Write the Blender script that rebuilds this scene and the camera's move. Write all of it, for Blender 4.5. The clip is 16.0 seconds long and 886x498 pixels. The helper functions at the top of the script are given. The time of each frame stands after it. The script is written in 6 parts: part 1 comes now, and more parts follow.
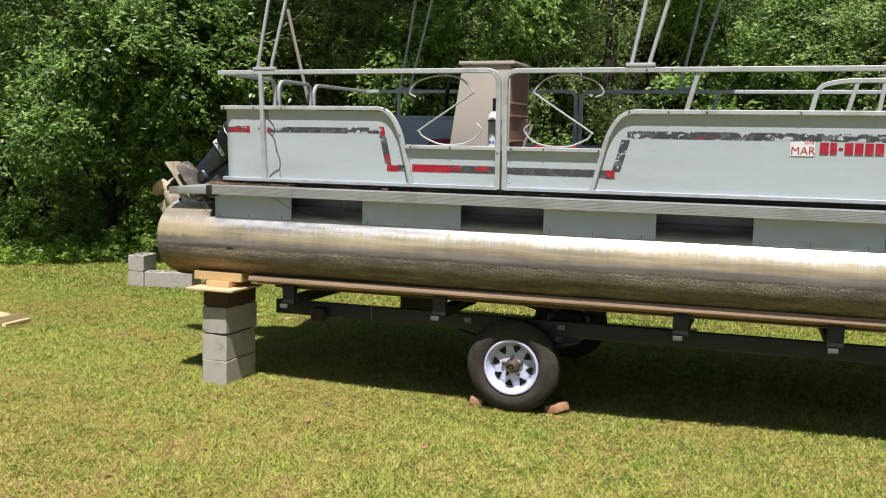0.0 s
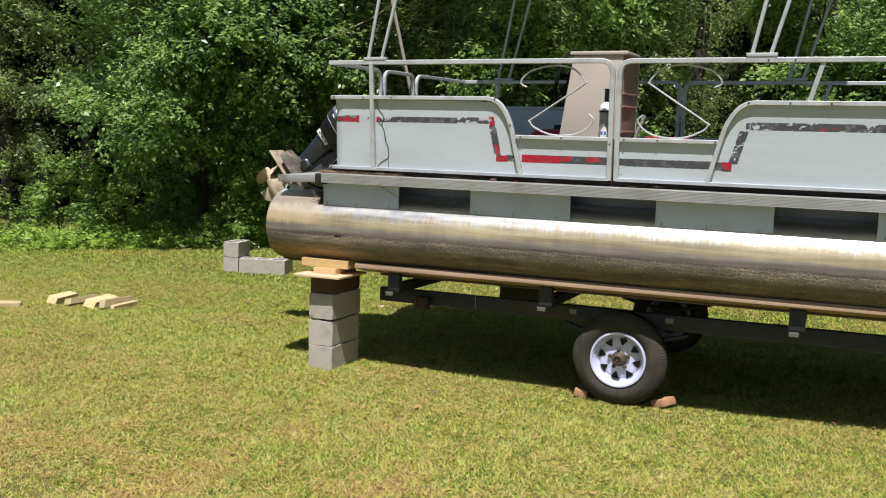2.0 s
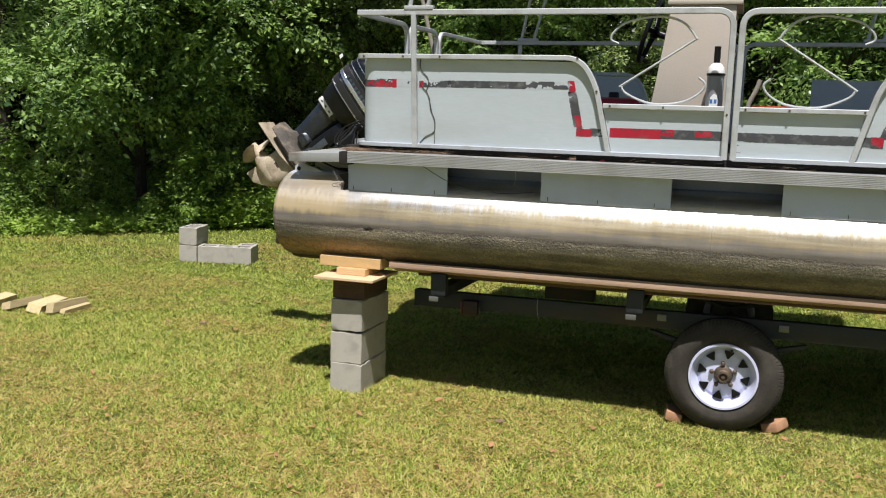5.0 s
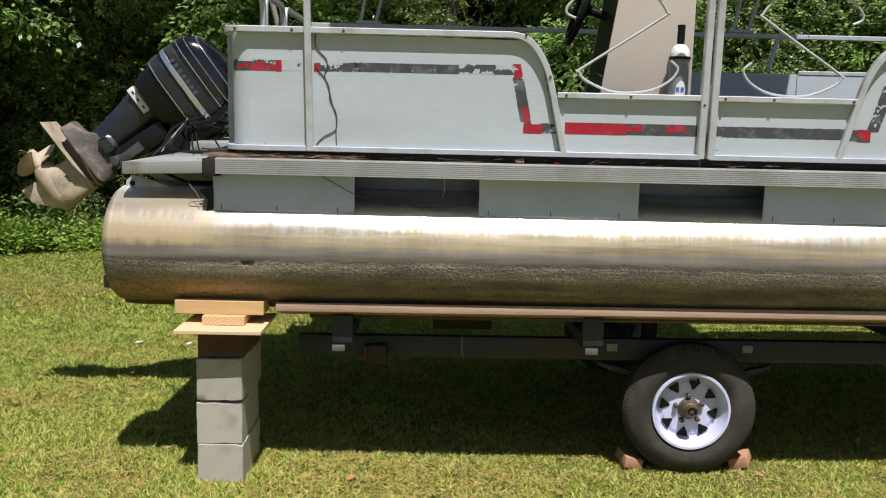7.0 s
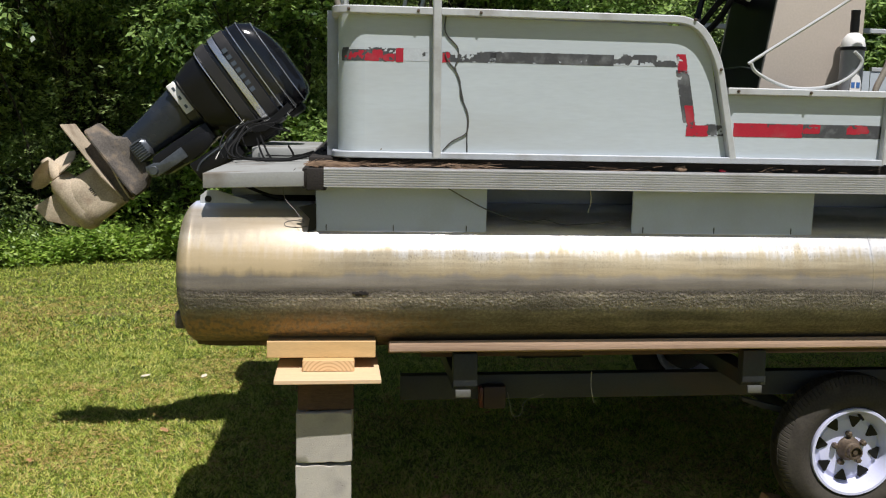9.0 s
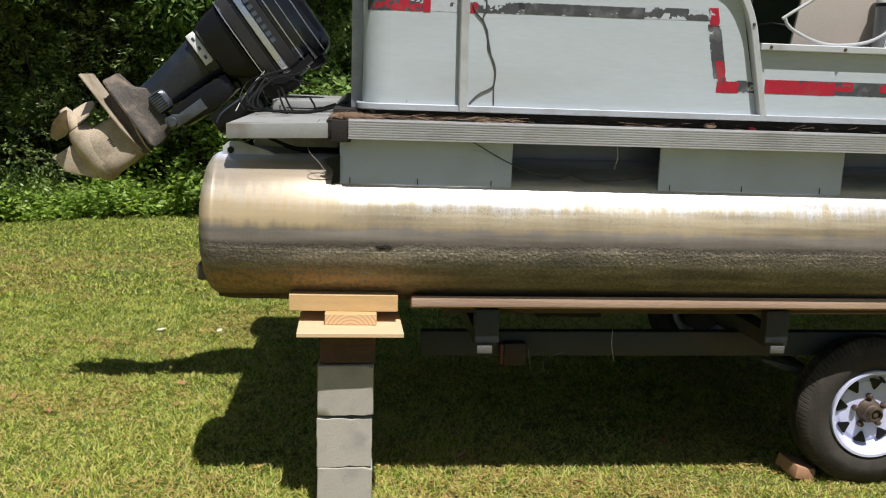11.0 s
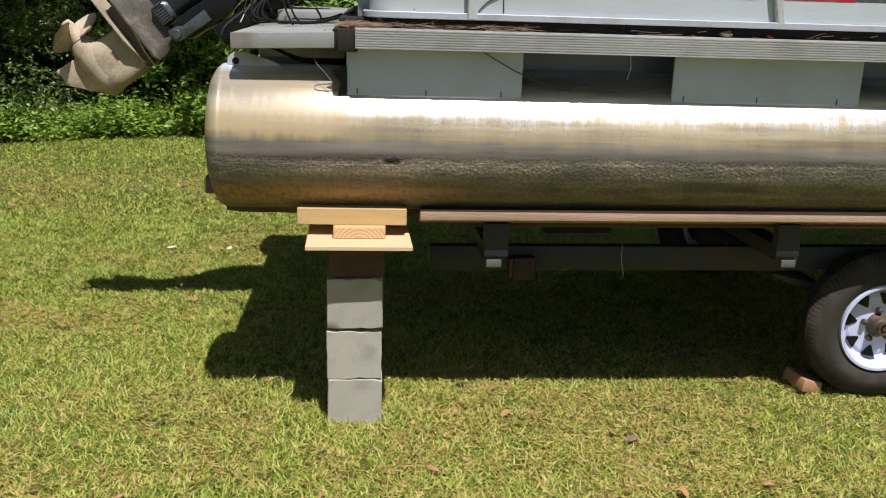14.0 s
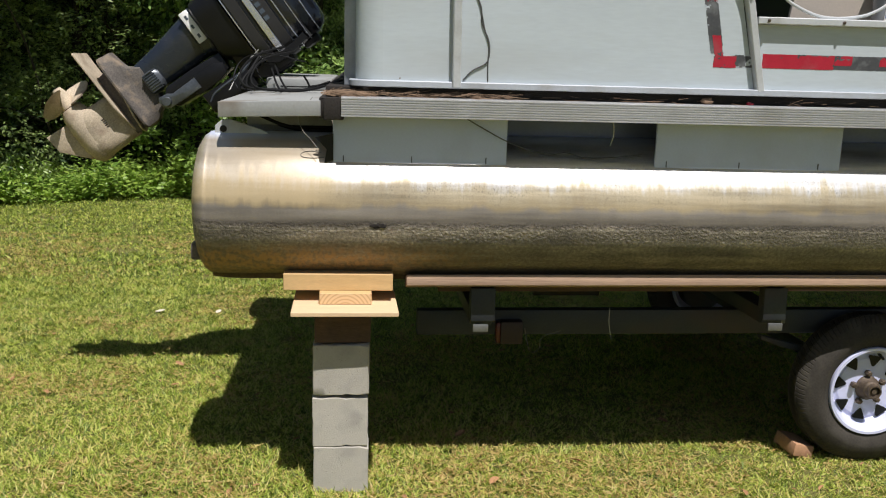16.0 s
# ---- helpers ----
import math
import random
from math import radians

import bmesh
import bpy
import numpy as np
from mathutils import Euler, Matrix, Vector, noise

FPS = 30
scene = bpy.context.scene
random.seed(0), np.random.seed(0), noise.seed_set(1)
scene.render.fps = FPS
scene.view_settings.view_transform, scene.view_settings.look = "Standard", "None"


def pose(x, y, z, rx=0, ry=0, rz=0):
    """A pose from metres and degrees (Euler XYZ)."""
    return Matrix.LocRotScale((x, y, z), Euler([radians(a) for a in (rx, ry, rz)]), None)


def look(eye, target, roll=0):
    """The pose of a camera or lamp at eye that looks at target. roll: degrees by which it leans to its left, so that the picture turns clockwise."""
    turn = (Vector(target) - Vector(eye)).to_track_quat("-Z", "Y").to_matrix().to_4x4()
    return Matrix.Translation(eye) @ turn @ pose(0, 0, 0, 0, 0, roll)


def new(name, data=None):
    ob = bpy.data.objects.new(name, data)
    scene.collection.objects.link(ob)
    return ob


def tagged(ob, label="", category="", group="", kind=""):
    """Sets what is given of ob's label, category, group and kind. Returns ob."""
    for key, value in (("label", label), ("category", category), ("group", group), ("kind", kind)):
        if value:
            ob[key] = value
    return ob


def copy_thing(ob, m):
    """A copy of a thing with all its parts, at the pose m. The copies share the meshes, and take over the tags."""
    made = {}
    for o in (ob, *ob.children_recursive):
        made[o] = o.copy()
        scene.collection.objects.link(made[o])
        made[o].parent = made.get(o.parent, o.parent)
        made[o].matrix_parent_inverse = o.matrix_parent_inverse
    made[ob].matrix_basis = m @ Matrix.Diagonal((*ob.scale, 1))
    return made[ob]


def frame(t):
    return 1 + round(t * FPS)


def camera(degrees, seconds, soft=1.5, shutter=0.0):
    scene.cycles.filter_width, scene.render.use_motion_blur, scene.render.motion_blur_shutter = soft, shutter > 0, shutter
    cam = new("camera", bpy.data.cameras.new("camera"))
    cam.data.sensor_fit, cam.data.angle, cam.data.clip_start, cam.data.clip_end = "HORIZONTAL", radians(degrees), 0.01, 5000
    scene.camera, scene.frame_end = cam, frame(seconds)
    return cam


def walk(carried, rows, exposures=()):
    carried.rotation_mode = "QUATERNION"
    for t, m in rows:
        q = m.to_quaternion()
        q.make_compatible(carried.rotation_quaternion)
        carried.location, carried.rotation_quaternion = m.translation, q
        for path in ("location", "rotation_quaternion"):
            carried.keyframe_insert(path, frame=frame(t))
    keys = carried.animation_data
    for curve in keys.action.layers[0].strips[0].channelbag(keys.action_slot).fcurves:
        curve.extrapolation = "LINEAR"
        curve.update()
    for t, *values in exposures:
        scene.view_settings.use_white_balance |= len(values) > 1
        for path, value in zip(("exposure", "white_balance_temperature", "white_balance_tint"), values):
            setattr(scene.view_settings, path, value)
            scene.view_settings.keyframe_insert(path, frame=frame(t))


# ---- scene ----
cam = camera(52.8, 16.0, soft=1.12)
METRES, EYE, TILT, LEAN, TURN = 4.539, 1.575, 0.0, 0.0, 16.7
ROWS = [
    (0.0, 0.0, 0.0, 0.0, 0.16, -5.32, -1.75),
    (0.5, -0.0052, 0.0009, -0.0008, 1.39, -5.75, -1.04),
    (1.0, -0.0175, -0.0001, -0.0016, 3.05, -5.87, -1.2),
    (1.5, -0.0379, -0.0034, -0.0027, 4.53, -5.93, -1.57),
    (2.0, -0.0549, -0.0067, -0.0042, 4.63, -6.0, -2.24),
    (2.5, -0.0632, -0.0017, -0.0044, 4.49, -6.75, -2.73),
    (3.0, -0.0719, 0.0293, -0.0058, 4.67, -7.14, -2.73),
    (3.5, -0.092, 0.0842, -0.0046, 4.63, -6.49, -3.55),
    (4.0, -0.1414, 0.1262, -0.0065, 2.4, -7.54, -3.16),
    (6.5, -0.3896, 0.4486, -0.0141, -11.82, -6.95, -1.56),
    (7.0, -0.4295, 0.5119, -0.0192, -19.7, -6.86, -1.39),
    (7.5, -0.4677, 0.568, -0.0206, -22.77, -6.99, -0.94),
    (8.0, -0.4851, 0.6343, -0.0204, -20.24, -6.43, -0.83),
    (8.5, -0.5134, 0.6744, -0.0206, -22.71, -6.51, -1.47),
    (9.0, -0.5482, 0.7088, -0.02, -24.91, -6.68, -1.12),
    (9.5, -0.5531, 0.7208, -0.0222, -24.13, -7.93, -2.02),
    (12.0, -0.5612, 0.718, -0.0285, -24.48, -10.13, -1.83),
    (12.5, -0.5609, 0.7209, -0.0297, -24.27, -11.55, -2.14),
    (13.0, -0.5586, 0.7228, -0.0316, -23.83, -13.21, -1.89),
    (13.5, -0.5549, 0.7253, -0.0363, -23.32, -14.87, -1.82),
    (14.0, -0.5555, 0.7216, -0.0352, -23.75, -14.06, -1.7),
    (14.5, -0.5555, 0.7164, -0.0345, -25.36, -12.6, -1.26),
    (15.0, -0.5533, 0.714, -0.0326, -26.65, -11.58, -1.38),
    (15.5, -0.5515, 0.7159, -0.0312, -25.79, -10.79, -1.48),
    (16.0, -0.55, 0.7198, -0.0297, -24.19, -10.31, -1.52),
]
walk(cam, [(t, pose(0, 0, EYE, TILT, LEAN, TURN) @ pose(METRES * x, METRES * y, METRES * z, 90 + pitch, roll, yaw)) for t, x, y, z, yaw, pitch, roll in ROWS], exposures=[(0.0, 0.29), (4.0, 0.29), (6.5, 0.18), (9.5, 0.13), (12.0, 0.12), (16.0, 0.12)])

# ---- sky, sun and exposure ----
SUN_FROM = Vector((0.095, -0.46, 1.0)).normalized()
world = bpy.data.worlds.new("sky")
scene.world = world
world.use_nodes = True
wn = world.node_tree.nodes
sky = wn.new("ShaderNodeTexSky")
sky.sky_type = 'NISHITA'
sky.sun_disc = False
sky.sun_elevation = math.asin(SUN_FROM.z)
sky.sun_rotation = math.atan2(SUN_FROM.x, SUN_FROM.y)
sky.altitude = 60
world.node_tree.links.new(sky.outputs["Color"], wn["Background"].inputs["Color"])
wn["Background"].inputs["Strength"].default_value = 0.052
sun = new("sun", bpy.data.lights.new("sun", "SUN"))
sun.data.energy = 5.2
sun.data.angle = radians(0.53)
sun.data.color = (1.0, 0.97, 0.972)
sun.matrix_world = look(SUN_FROM * 60, (0, 0, 0))


# ---- materials ----
def mat(name, base, rough=0.6, metal=0.0, spec=0.5, vary=0.12, scale=8.0, fine=120.0, bump=0.15, dirt=None, dirt_amount=0.0, dirt_scale=3.0, stretch=(1, 1, 1), dist=0.002, rnd=0.0, coat=0.0):
    """Painted, stained or bare surface: base colour with variation at two scales, optional dirt in patches, fine relief."""
    m = bpy.data.materials.new(name)
    m.use_nodes = True
    nt = m.node_tree
    n, l = nt.nodes, nt.links
    bsdf = n["Principled BSDF"]
    bsdf.inputs["Metallic"].default_value = metal
    bsdf.inputs["Specular IOR Level"].default_value = spec
    bsdf.inputs["Coat Weight"].default_value = coat
    tc = n.new("ShaderNodeTexCoord")
    mp = n.new("ShaderNodeMapping")
    mp.inputs["Scale"].default_value = stretch
    l.new(tc.outputs["Object"], mp.inputs["Vector"])

    def noise_node(s, detail=4.0):
        t = n.new("ShaderNodeTexNoise")
        t.inputs["Scale"].default_value = s
        t.inputs["Detail"].default_value = detail
        l.new(mp.outputs["Vector"], t.inputs["Vector"])
        return t
    big, small = noise_node(scale), noise_node(fine, 2.0)
    add = n.new("ShaderNodeMath")
    add.operation = 'ADD'
    l.new(big.outputs["Fac"], add.inputs[0])
    l.new(small.outputs["Fac"], add.inputs[1])
    value = n.new("ShaderNodeMapRange")
    value.inputs["From Min"].default_value, value.inputs["From Max"].default_value = 0.55, 1.45
    value.inputs["To Min"].default_value, value.inputs["To Max"].default_value = 1 - vary, 1 + vary
    l.new(add.outputs[0], value.inputs["Value"])
    last = value.outputs["Result"]
    if rnd:
        info = n.new("ShaderNodeObjectInfo")
        rr = n.new("ShaderNodeMapRange")
        rr.inputs["To Min"].default_value, rr.inputs["To Max"].default_value = 1 - rnd, 1 + rnd
        l.new(info.outputs["Random"], rr.inputs["Value"])
        mul = n.new("ShaderNodeMath")
        mul.operation = 'MULTIPLY'
        l.new(last, mul.inputs[0])
        l.new(rr.outputs["Result"], mul.inputs[1])
        last = mul.outputs[0]
    hsv = n.new("ShaderNodeHueSaturation")
    hsv.inputs["Color"].default_value = (*base, 1)
    l.new(last, hsv.inputs["Value"])
    colour = hsv.outputs["Color"]
    if dirt:
        patches = noise_node(dirt_scale, 6.0)
        ramp = n.new("ShaderNodeMapRange")
        ramp.inputs["From Min"].default_value, ramp.inputs["From Max"].default_value = 0.52, 0.72
        ramp.inputs["To Max"].default_value = dirt_amount
        l.new(patches.outputs["Fac"], ramp.inputs["Value"])
        mix = n.new("ShaderNodeMix")
        mix.data_type = 'RGBA'
        l.new(ramp.outputs["Result"], mix.inputs["Factor"])
        l.new(colour, mix.inputs["A"])
        mix.inputs["B"].default_value = (*dirt, 1)
        colour = mix.outputs["Result"]
    l.new(colour, bsdf.inputs["Base Color"])
    rg = n.new("ShaderNodeMapRange")
    rg.inputs["To Min"].default_value, rg.inputs["To Max"].default_value = max(0.03, rough - 0.1), min(1, rough + 0.1)
    l.new(big.outputs["Fac"], rg.inputs["Value"])
    l.new(rg.outputs["Result"], bsdf.inputs["Roughness"])
    if bump:
        bp = n.new("ShaderNodeBump")
        bp.inputs["Strength"].default_value = bump
        bp.inputs["Distance"].default_value = dist
        l.new(add.outputs[0], bp.inputs["Height"])
        l.new(bp.outputs["Normal"], bsdf.inputs["Normal"])
    return m


PANEL = mat("grey_fence_paint", (0.50, 0.552, 0.575), 0.45, vary=0.07, scale=3, fine=60, bump=0.06, dist=0.002, dirt=(0.40, 0.41, 0.39), dirt_amount=0.4, dirt_scale=2.6, stretch=(0.35, 1, 2.2))
ALU = mat("weathered_aluminium", (0.56, 0.555, 0.56), 0.45, metal=0.55, vary=0.10, scale=6, dirt=(0.30, 0.28, 0.24), dirt_amount=0.4, dirt_scale=5)
ALU_PAINT = mat("grey_painted_tube", (0.51, 0.525, 0.525), 0.45, metal=0.15, vary=0.08, scale=7, dirt=(0.27, 0.25, 0.22), dirt_amount=0.5, dirt_scale=9)
BAR = mat("darker_grey_bar", (0.40, 0.425, 0.455), 0.5, metal=0.1, vary=0.1, scale=7, dirt=(0.25, 0.23, 0.2), dirt_amount=0.5, dirt_scale=9)
GRIME = mat("brown_grime", (0.20, 0.16, 0.11), 0.9, vary=0.3, scale=40)
SKIRT = mat("grey_skirt_paint", (0.51, 0.575, 0.73), 0.5, vary=0.05, scale=4, dirt=(0.3, 0.3, 0.28), dirt_amount=0.3)
RISER = mat("slate_riser", (0.25, 0.29, 0.46), 0.45, metal=0.3, vary=0.10, scale=4, dirt=(0.09, 0.09, 0.10), dirt_amount=0.4)
DECK_EDGE = mat("rotten_plywood_edge", (0.020, 0.016, 0.013), 0.95, vary=0.4, scale=12, bump=0.35, dist=0.004)
DARK_STEEL = mat("dark_galvanised_steel", (0.035, 0.04, 0.045), 0.6, metal=0.3, vary=0.25, scale=9, dirt=(0.08, 0.045, 0.03), dirt_amount=0.5)
BRIGHT_STEEL = mat("galvanised_bracket", (0.20, 0.20, 0.195), 0.45, metal=0.6, vary=0.15)
RUBBER = mat("tyre_rubber", (0.050, 0.044, 0.036), 0.9, spec=0.2, vary=0.3, scale=14, bump=0.35, dirt=(0.10, 0.09, 0.072), dirt_amount=0.5, dirt_scale=7)


def tread_relief(m, count=96):
    """Fine cross cuts round the tread and the shoulder of a tyre that lies in the xz plane."""
    n, l = m.node_tree.nodes, m.node_tree.links
    tc, sep = n.new("ShaderNodeTexCoord"), n.new("ShaderNodeSeparateXYZ")
    l.new(tc.outputs["Object"], sep.inputs[0])

    def calc(op, a, b=0.0, c=0.0):
        k = n.new("ShaderNodeMath")
        k.operation = op
        for i, x in enumerate((a, b, c)):
            if isinstance(x, (int, float)):
                k.inputs[i].default_value = x
            else:
                l.new(x, k.inputs[i])
        return k.outputs[0]
    x, y, z = (sep.outputs[i] for i in range(3))
    turn = calc('MULTIPLY_ADD', calc('ARCTAN2', x, z), count / (2 * math.pi), calc('MULTIPLY', calc('ABSOLUTE', y), 16.0))
    cut = calc('MINIMUM', calc('MULTIPLY', calc('ABSOLUTE', calc('SUBTRACT', calc('FRACT', turn), 0.5)), 7.0), 1.0)
    rad = calc('SQRT', calc('ADD', calc('MULTIPLY', x, x), calc('MULTIPLY', z, z)))
    edge = calc('GREATER_THAN', rad, 0.276)
    bump = n.new("ShaderNodeBump")
    bump.inputs["Strength"].default_value, bump.inputs["Distance"].default_value = 0.9, 0.005
    l.new(calc('ADD', calc('MULTIPLY', cut, edge), calc('SUBTRACT', 1.0, edge)), bump.inputs["Height"])
    bsdf = n["Principled BSDF"]
    l.new(bsdf.inputs["Normal"].links[0].from_socket, bump.inputs["Normal"])
    l.new(bump.outputs["Normal"], bsdf.inputs["Normal"])


tread_relief(RUBBER)
RIM = mat("white_rim_paint", (0.60, 0.615, 0.80), 0.35, vary=0.05, scale=10, coat=0.2, dirt=(0.45, 0.42, 0.38), dirt_amount=0.3, dirt_scale=12)
RUST = mat("rusty_hub", (0.115, 0.085, 0.06), 0.6, metal=0.5, vary=0.4, scale=30, bump=0.5)
CONCRETE = mat("concrete_block", (0.425, 0.395, 0.335), 0.95, vary=0.16, scale=9, fine=260, bump=0.4, dist=0.0025, rnd=0.06, dirt=(0.25, 0.235, 0.21), dirt_amount=0.6, dirt_scale=9)


def add_pores(m, scale, deep, dark):
    """Pits of uneven size over an existing material, the shade inside them put into the colour."""
    n, l = m.node_tree.nodes, m.node_tree.links
    bsdf = n["Principled BSDF"]
    tc, vor, r = n.new("ShaderNodeTexCoord"), n.new("ShaderNodeTexVoronoi"), n.new("ShaderNodeMapRange")
    big = n.new("ShaderNodeTexNoise")
    big.inputs["Scale"].default_value, big.inputs["Detail"].default_value = 26, 3
    vor.inputs["Scale"].default_value = scale
    l.new(tc.outputs["Object"], vor.inputs["Vector"])
    l.new(tc.outputs["Object"], big.inputs["Vector"])
    k = n.new("ShaderNodeMath")
    k.operation = 'MULTIPLY_ADD'
    l.new(big.outputs["Fac"], k.inputs[0])
    k.inputs[1].default_value = -0.6
    l.new(vor.outputs["Distance"], k.inputs[2])
    r.inputs["From Min"].default_value, r.inputs["From Max"].default_value = -0.25, -0.18
    r.inputs["To Min"].default_value, r.inputs["To Max"].default_value = dark, 1.0
    l.new(k.outputs[0], r.inputs["Value"])
    mix = n.new("ShaderNodeMix")
    mix.data_type, mix.blend_type = 'RGBA', 'MULTIPLY'
    mix.inputs["Factor"].default_value = 1.0
    old = bsdf.inputs["Base Color"].links[0].from_socket
    l.new(old, mix.inputs["A"])
    l.new(r.outputs["Result"], mix.inputs["B"])
    l.new(mix.outputs["Result"], bsdf.inputs["Base Color"])
    bp = n.new("ShaderNodeBump")
    bp.inputs["Strength"].default_value, bp.inputs["Distance"].default_value = 0.6, deep
    l.new(r.outputs["Result"], bp.inputs["Height"])
    if bsdf.inputs["Normal"].links:
        l.new(bsdf.inputs["Normal"].links[0].from_socket, bp.inputs["Normal"])
    l.new(bp.outputs["Normal"], bsdf.inputs["Normal"])


add_pores(CONCRETE, 105, 0.004, 0.42)
PINE = mat("fresh_pine", (0.56, 0.375, 0.17), 0.7, vary=0.14, scale=5, fine=60, stretch=(1, 8, 8), rnd=0.08, dirt=(0.42, 0.24, 0.08), dirt_amount=0.3, dirt_scale=4)
PALE_PINE = mat("pale_pine_plate", (0.68, 0.485, 0.29), 0.7, vary=0.12, scale=5, fine=60, stretch=(1, 8, 8), rnd=0.06)
WEATHERED_PINE = mat("weathered_pine", (0.53, 0.42, 0.22), 0.8, vary=0.25, scale=6, fine=70, stretch=(8, 1, 8), rnd=0.22, dirt=(0.36, 0.26, 0.15), dirt_amount=0.6, dirt_scale=9)
OLD_WOOD = mat("old_stained_timber", (0.085, 0.05, 0.03), 0.9, vary=0.4, scale=9, fine=70, stretch=(1, 5, 5), bump=0.5)
BUNK = mat("red_brown_bunk_board", (0.35, 0.235, 0.155), 0.8, vary=0.34, scale=3, fine=40, stretch=(0.5, 14, 14), bump=0.6, dirt=(0.22, 0.13, 0.078), dirt_amount=0.7, dirt_scale=5)
COWL = mat("black_cowl_gelcoat", (0.007, 0.008, 0.010), 0.16, vary=0.2, scale=7, coat=0.4, dirt=(0.03, 0.03, 0.035), dirt_amount=0.15, dirt_scale=5)
BLACK = mat("black_plastic", (0.008, 0.008, 0.009), 0.35, spec=0.3, vary=0.3)
CHARCOAL = mat("charcoal_band", (0.024, 0.023, 0.023), 0.4, vary=0.2, dirt=(0.12, 0.11, 0.10), dirt_amount=0.5)
LEG = mat("blue_black_leg_paint", (0.018, 0.023, 0.033), 0.28, vary=0.2, scale=6, coat=0.3, dirt=(0.10, 0.095, 0.09), dirt_amount=0.2, dirt_scale=9)
PLATFORM = mat("dirty_grey_platform", (0.29, 0.295, 0.28), 0.6, vary=0.12, scale=6, dirt=(0.15, 0.12, 0.085), dirt_amount=0.85, dirt_scale=7)
SILVER = mat("silver_trim", (0.70, 0.71, 0.74), 0.25, metal=0.9, vary=0.1)
CHROME = mat("cast_alloy", (0.125, 0.137, 0.15), 0.38, metal=0.7, vary=0.3, scale=12, dirt=(0.05, 0.05, 0.05), dirt_amount=0.6, dirt_scale=9)
SCUM = mat("tan_dried_scum", (0.45, 0.37, 0.265), 0.85, vary=0.42, scale=10, fine=170, bump=0.5, dirt=(0.24, 0.165, 0.11), dirt_amount=0.75, dirt_scale=13)
SCUM_DARK = mat("brown_grey_scum", (0.10, 0.086, 0.072), 0.8, vary=0.6, scale=16, fine=150, bump=0.6, dirt=(0.33, 0.245, 0.155), dirt_amount=0.8, dirt_scale=13)
BEIGE = mat("beige_console_gelcoat", (0.45, 0.395, 0.335), 0.55, vary=0.08, scale=4, dirt=(0.36, 0.31, 0.25), dirt_amount=0.4)
BROWN = mat("brown_console_wood", (0.30, 0.165, 0.115), 0.6, vary=0.25, scale=5, stretch=(6, 6, 1))
RESIDUE = mat("pale_paint_residue", (0.48, 0.52, 0.545), 0.6, vary=0.1, scale=30)
RED = mat("red_stripe_paint", (0.40, 0.012, 0.032), 0.5, vary=0.12, scale=20, dirt=(0.30, 0.12, 0.12), dirt_amount=0.4, dirt_scale=18)
STRIPE = mat("worn_black_stripe", (0.062, 0.064, 0.067), 0.6, vary=0.25, scale=18, dirt=(0.22, 0.23, 0.23), dirt_amount=0.6, dirt_scale=25)
WHITE = mat("white_plastic", (0.80, 0.79, 0.76), 0.5, vary=0.05)
GLASSY = mat("grey_bottle_wall", (0.24, 0.25, 0.26), 0.25, vary=0.1)
BLUE = mat("blue_print", (0.05, 0.16, 0.42), 0.5)
DUSTY_BLACK = mat("dusty_black_wire", (0.07, 0.07, 0.065), 0.6)
WIRE = mat("black_wire", (0.011, 0.011, 0.011), 0.6, spec=0.15)
PALE_WIRE = mat("pale_wire", (0.50, 0.49, 0.45), 0.5)
BRICK = mat("red_brick", (0.46, 0.25, 0.135), 0.9, vary=0.25, scale=16, fine=160, bump=0.7, rnd=0.12, dirt=(0.20, 0.10, 0.07), dirt_amount=0.5, dirt_scale=9)
BARK = mat("grey_brown_bark", (0.055, 0.043, 0.033), 0.95, vary=0.35, scale=10, fine=50, stretch=(3, 3, 0.6), bump=0.9, dist=0.02)
DEAD_WOOD = mat("pale_dead_wood", (0.34, 0.28, 0.20), 0.9, vary=0.25, scale=14, stretch=(2, 2, 0.5))
STRAW = mat("pine_straw", (0.20, 0.13, 0.08), 0.9, vary=0.4, scale=30)
CANVAS = mat("navy_canopy_cloth", (0.03, 0.045, 0.09), 0.85, vary=0.1, scale=4)
POLE = mat("tan_pole", (0.28, 0.25, 0.20), 0.7, vary=0.2, scale=14)
BAR_BLUE = mat("pale_blue_lettering", (0.06, 0.078, 0.098), 0.5, vary=0.2, scale=60)
LENS = mat("dark_red_lens", (0.07, 0.008, 0.010), 0.3, vary=0.1)
LAMP_CASE = mat("faded_red_lamp_case", (0.026, 0.013, 0.012), 0.6, vary=0.25, scale=30)
DULL_WIRE = mat("dusty_wire", (0.16, 0.15, 0.13), 0.6)
PALE_LEAF = mat("pale_dry_leaf", (0.62, 0.55, 0.42), 0.8, vary=0.2, scale=20)
DRY_LEAF = mat("dry_brown_leaf", (0.36, 0.19, 0.085), 0.8, vary=0.35, scale=3)
CLOTH = mat("orange_red_cloth", (0.55, 0.07, 0.03), 0.8, vary=0.1)


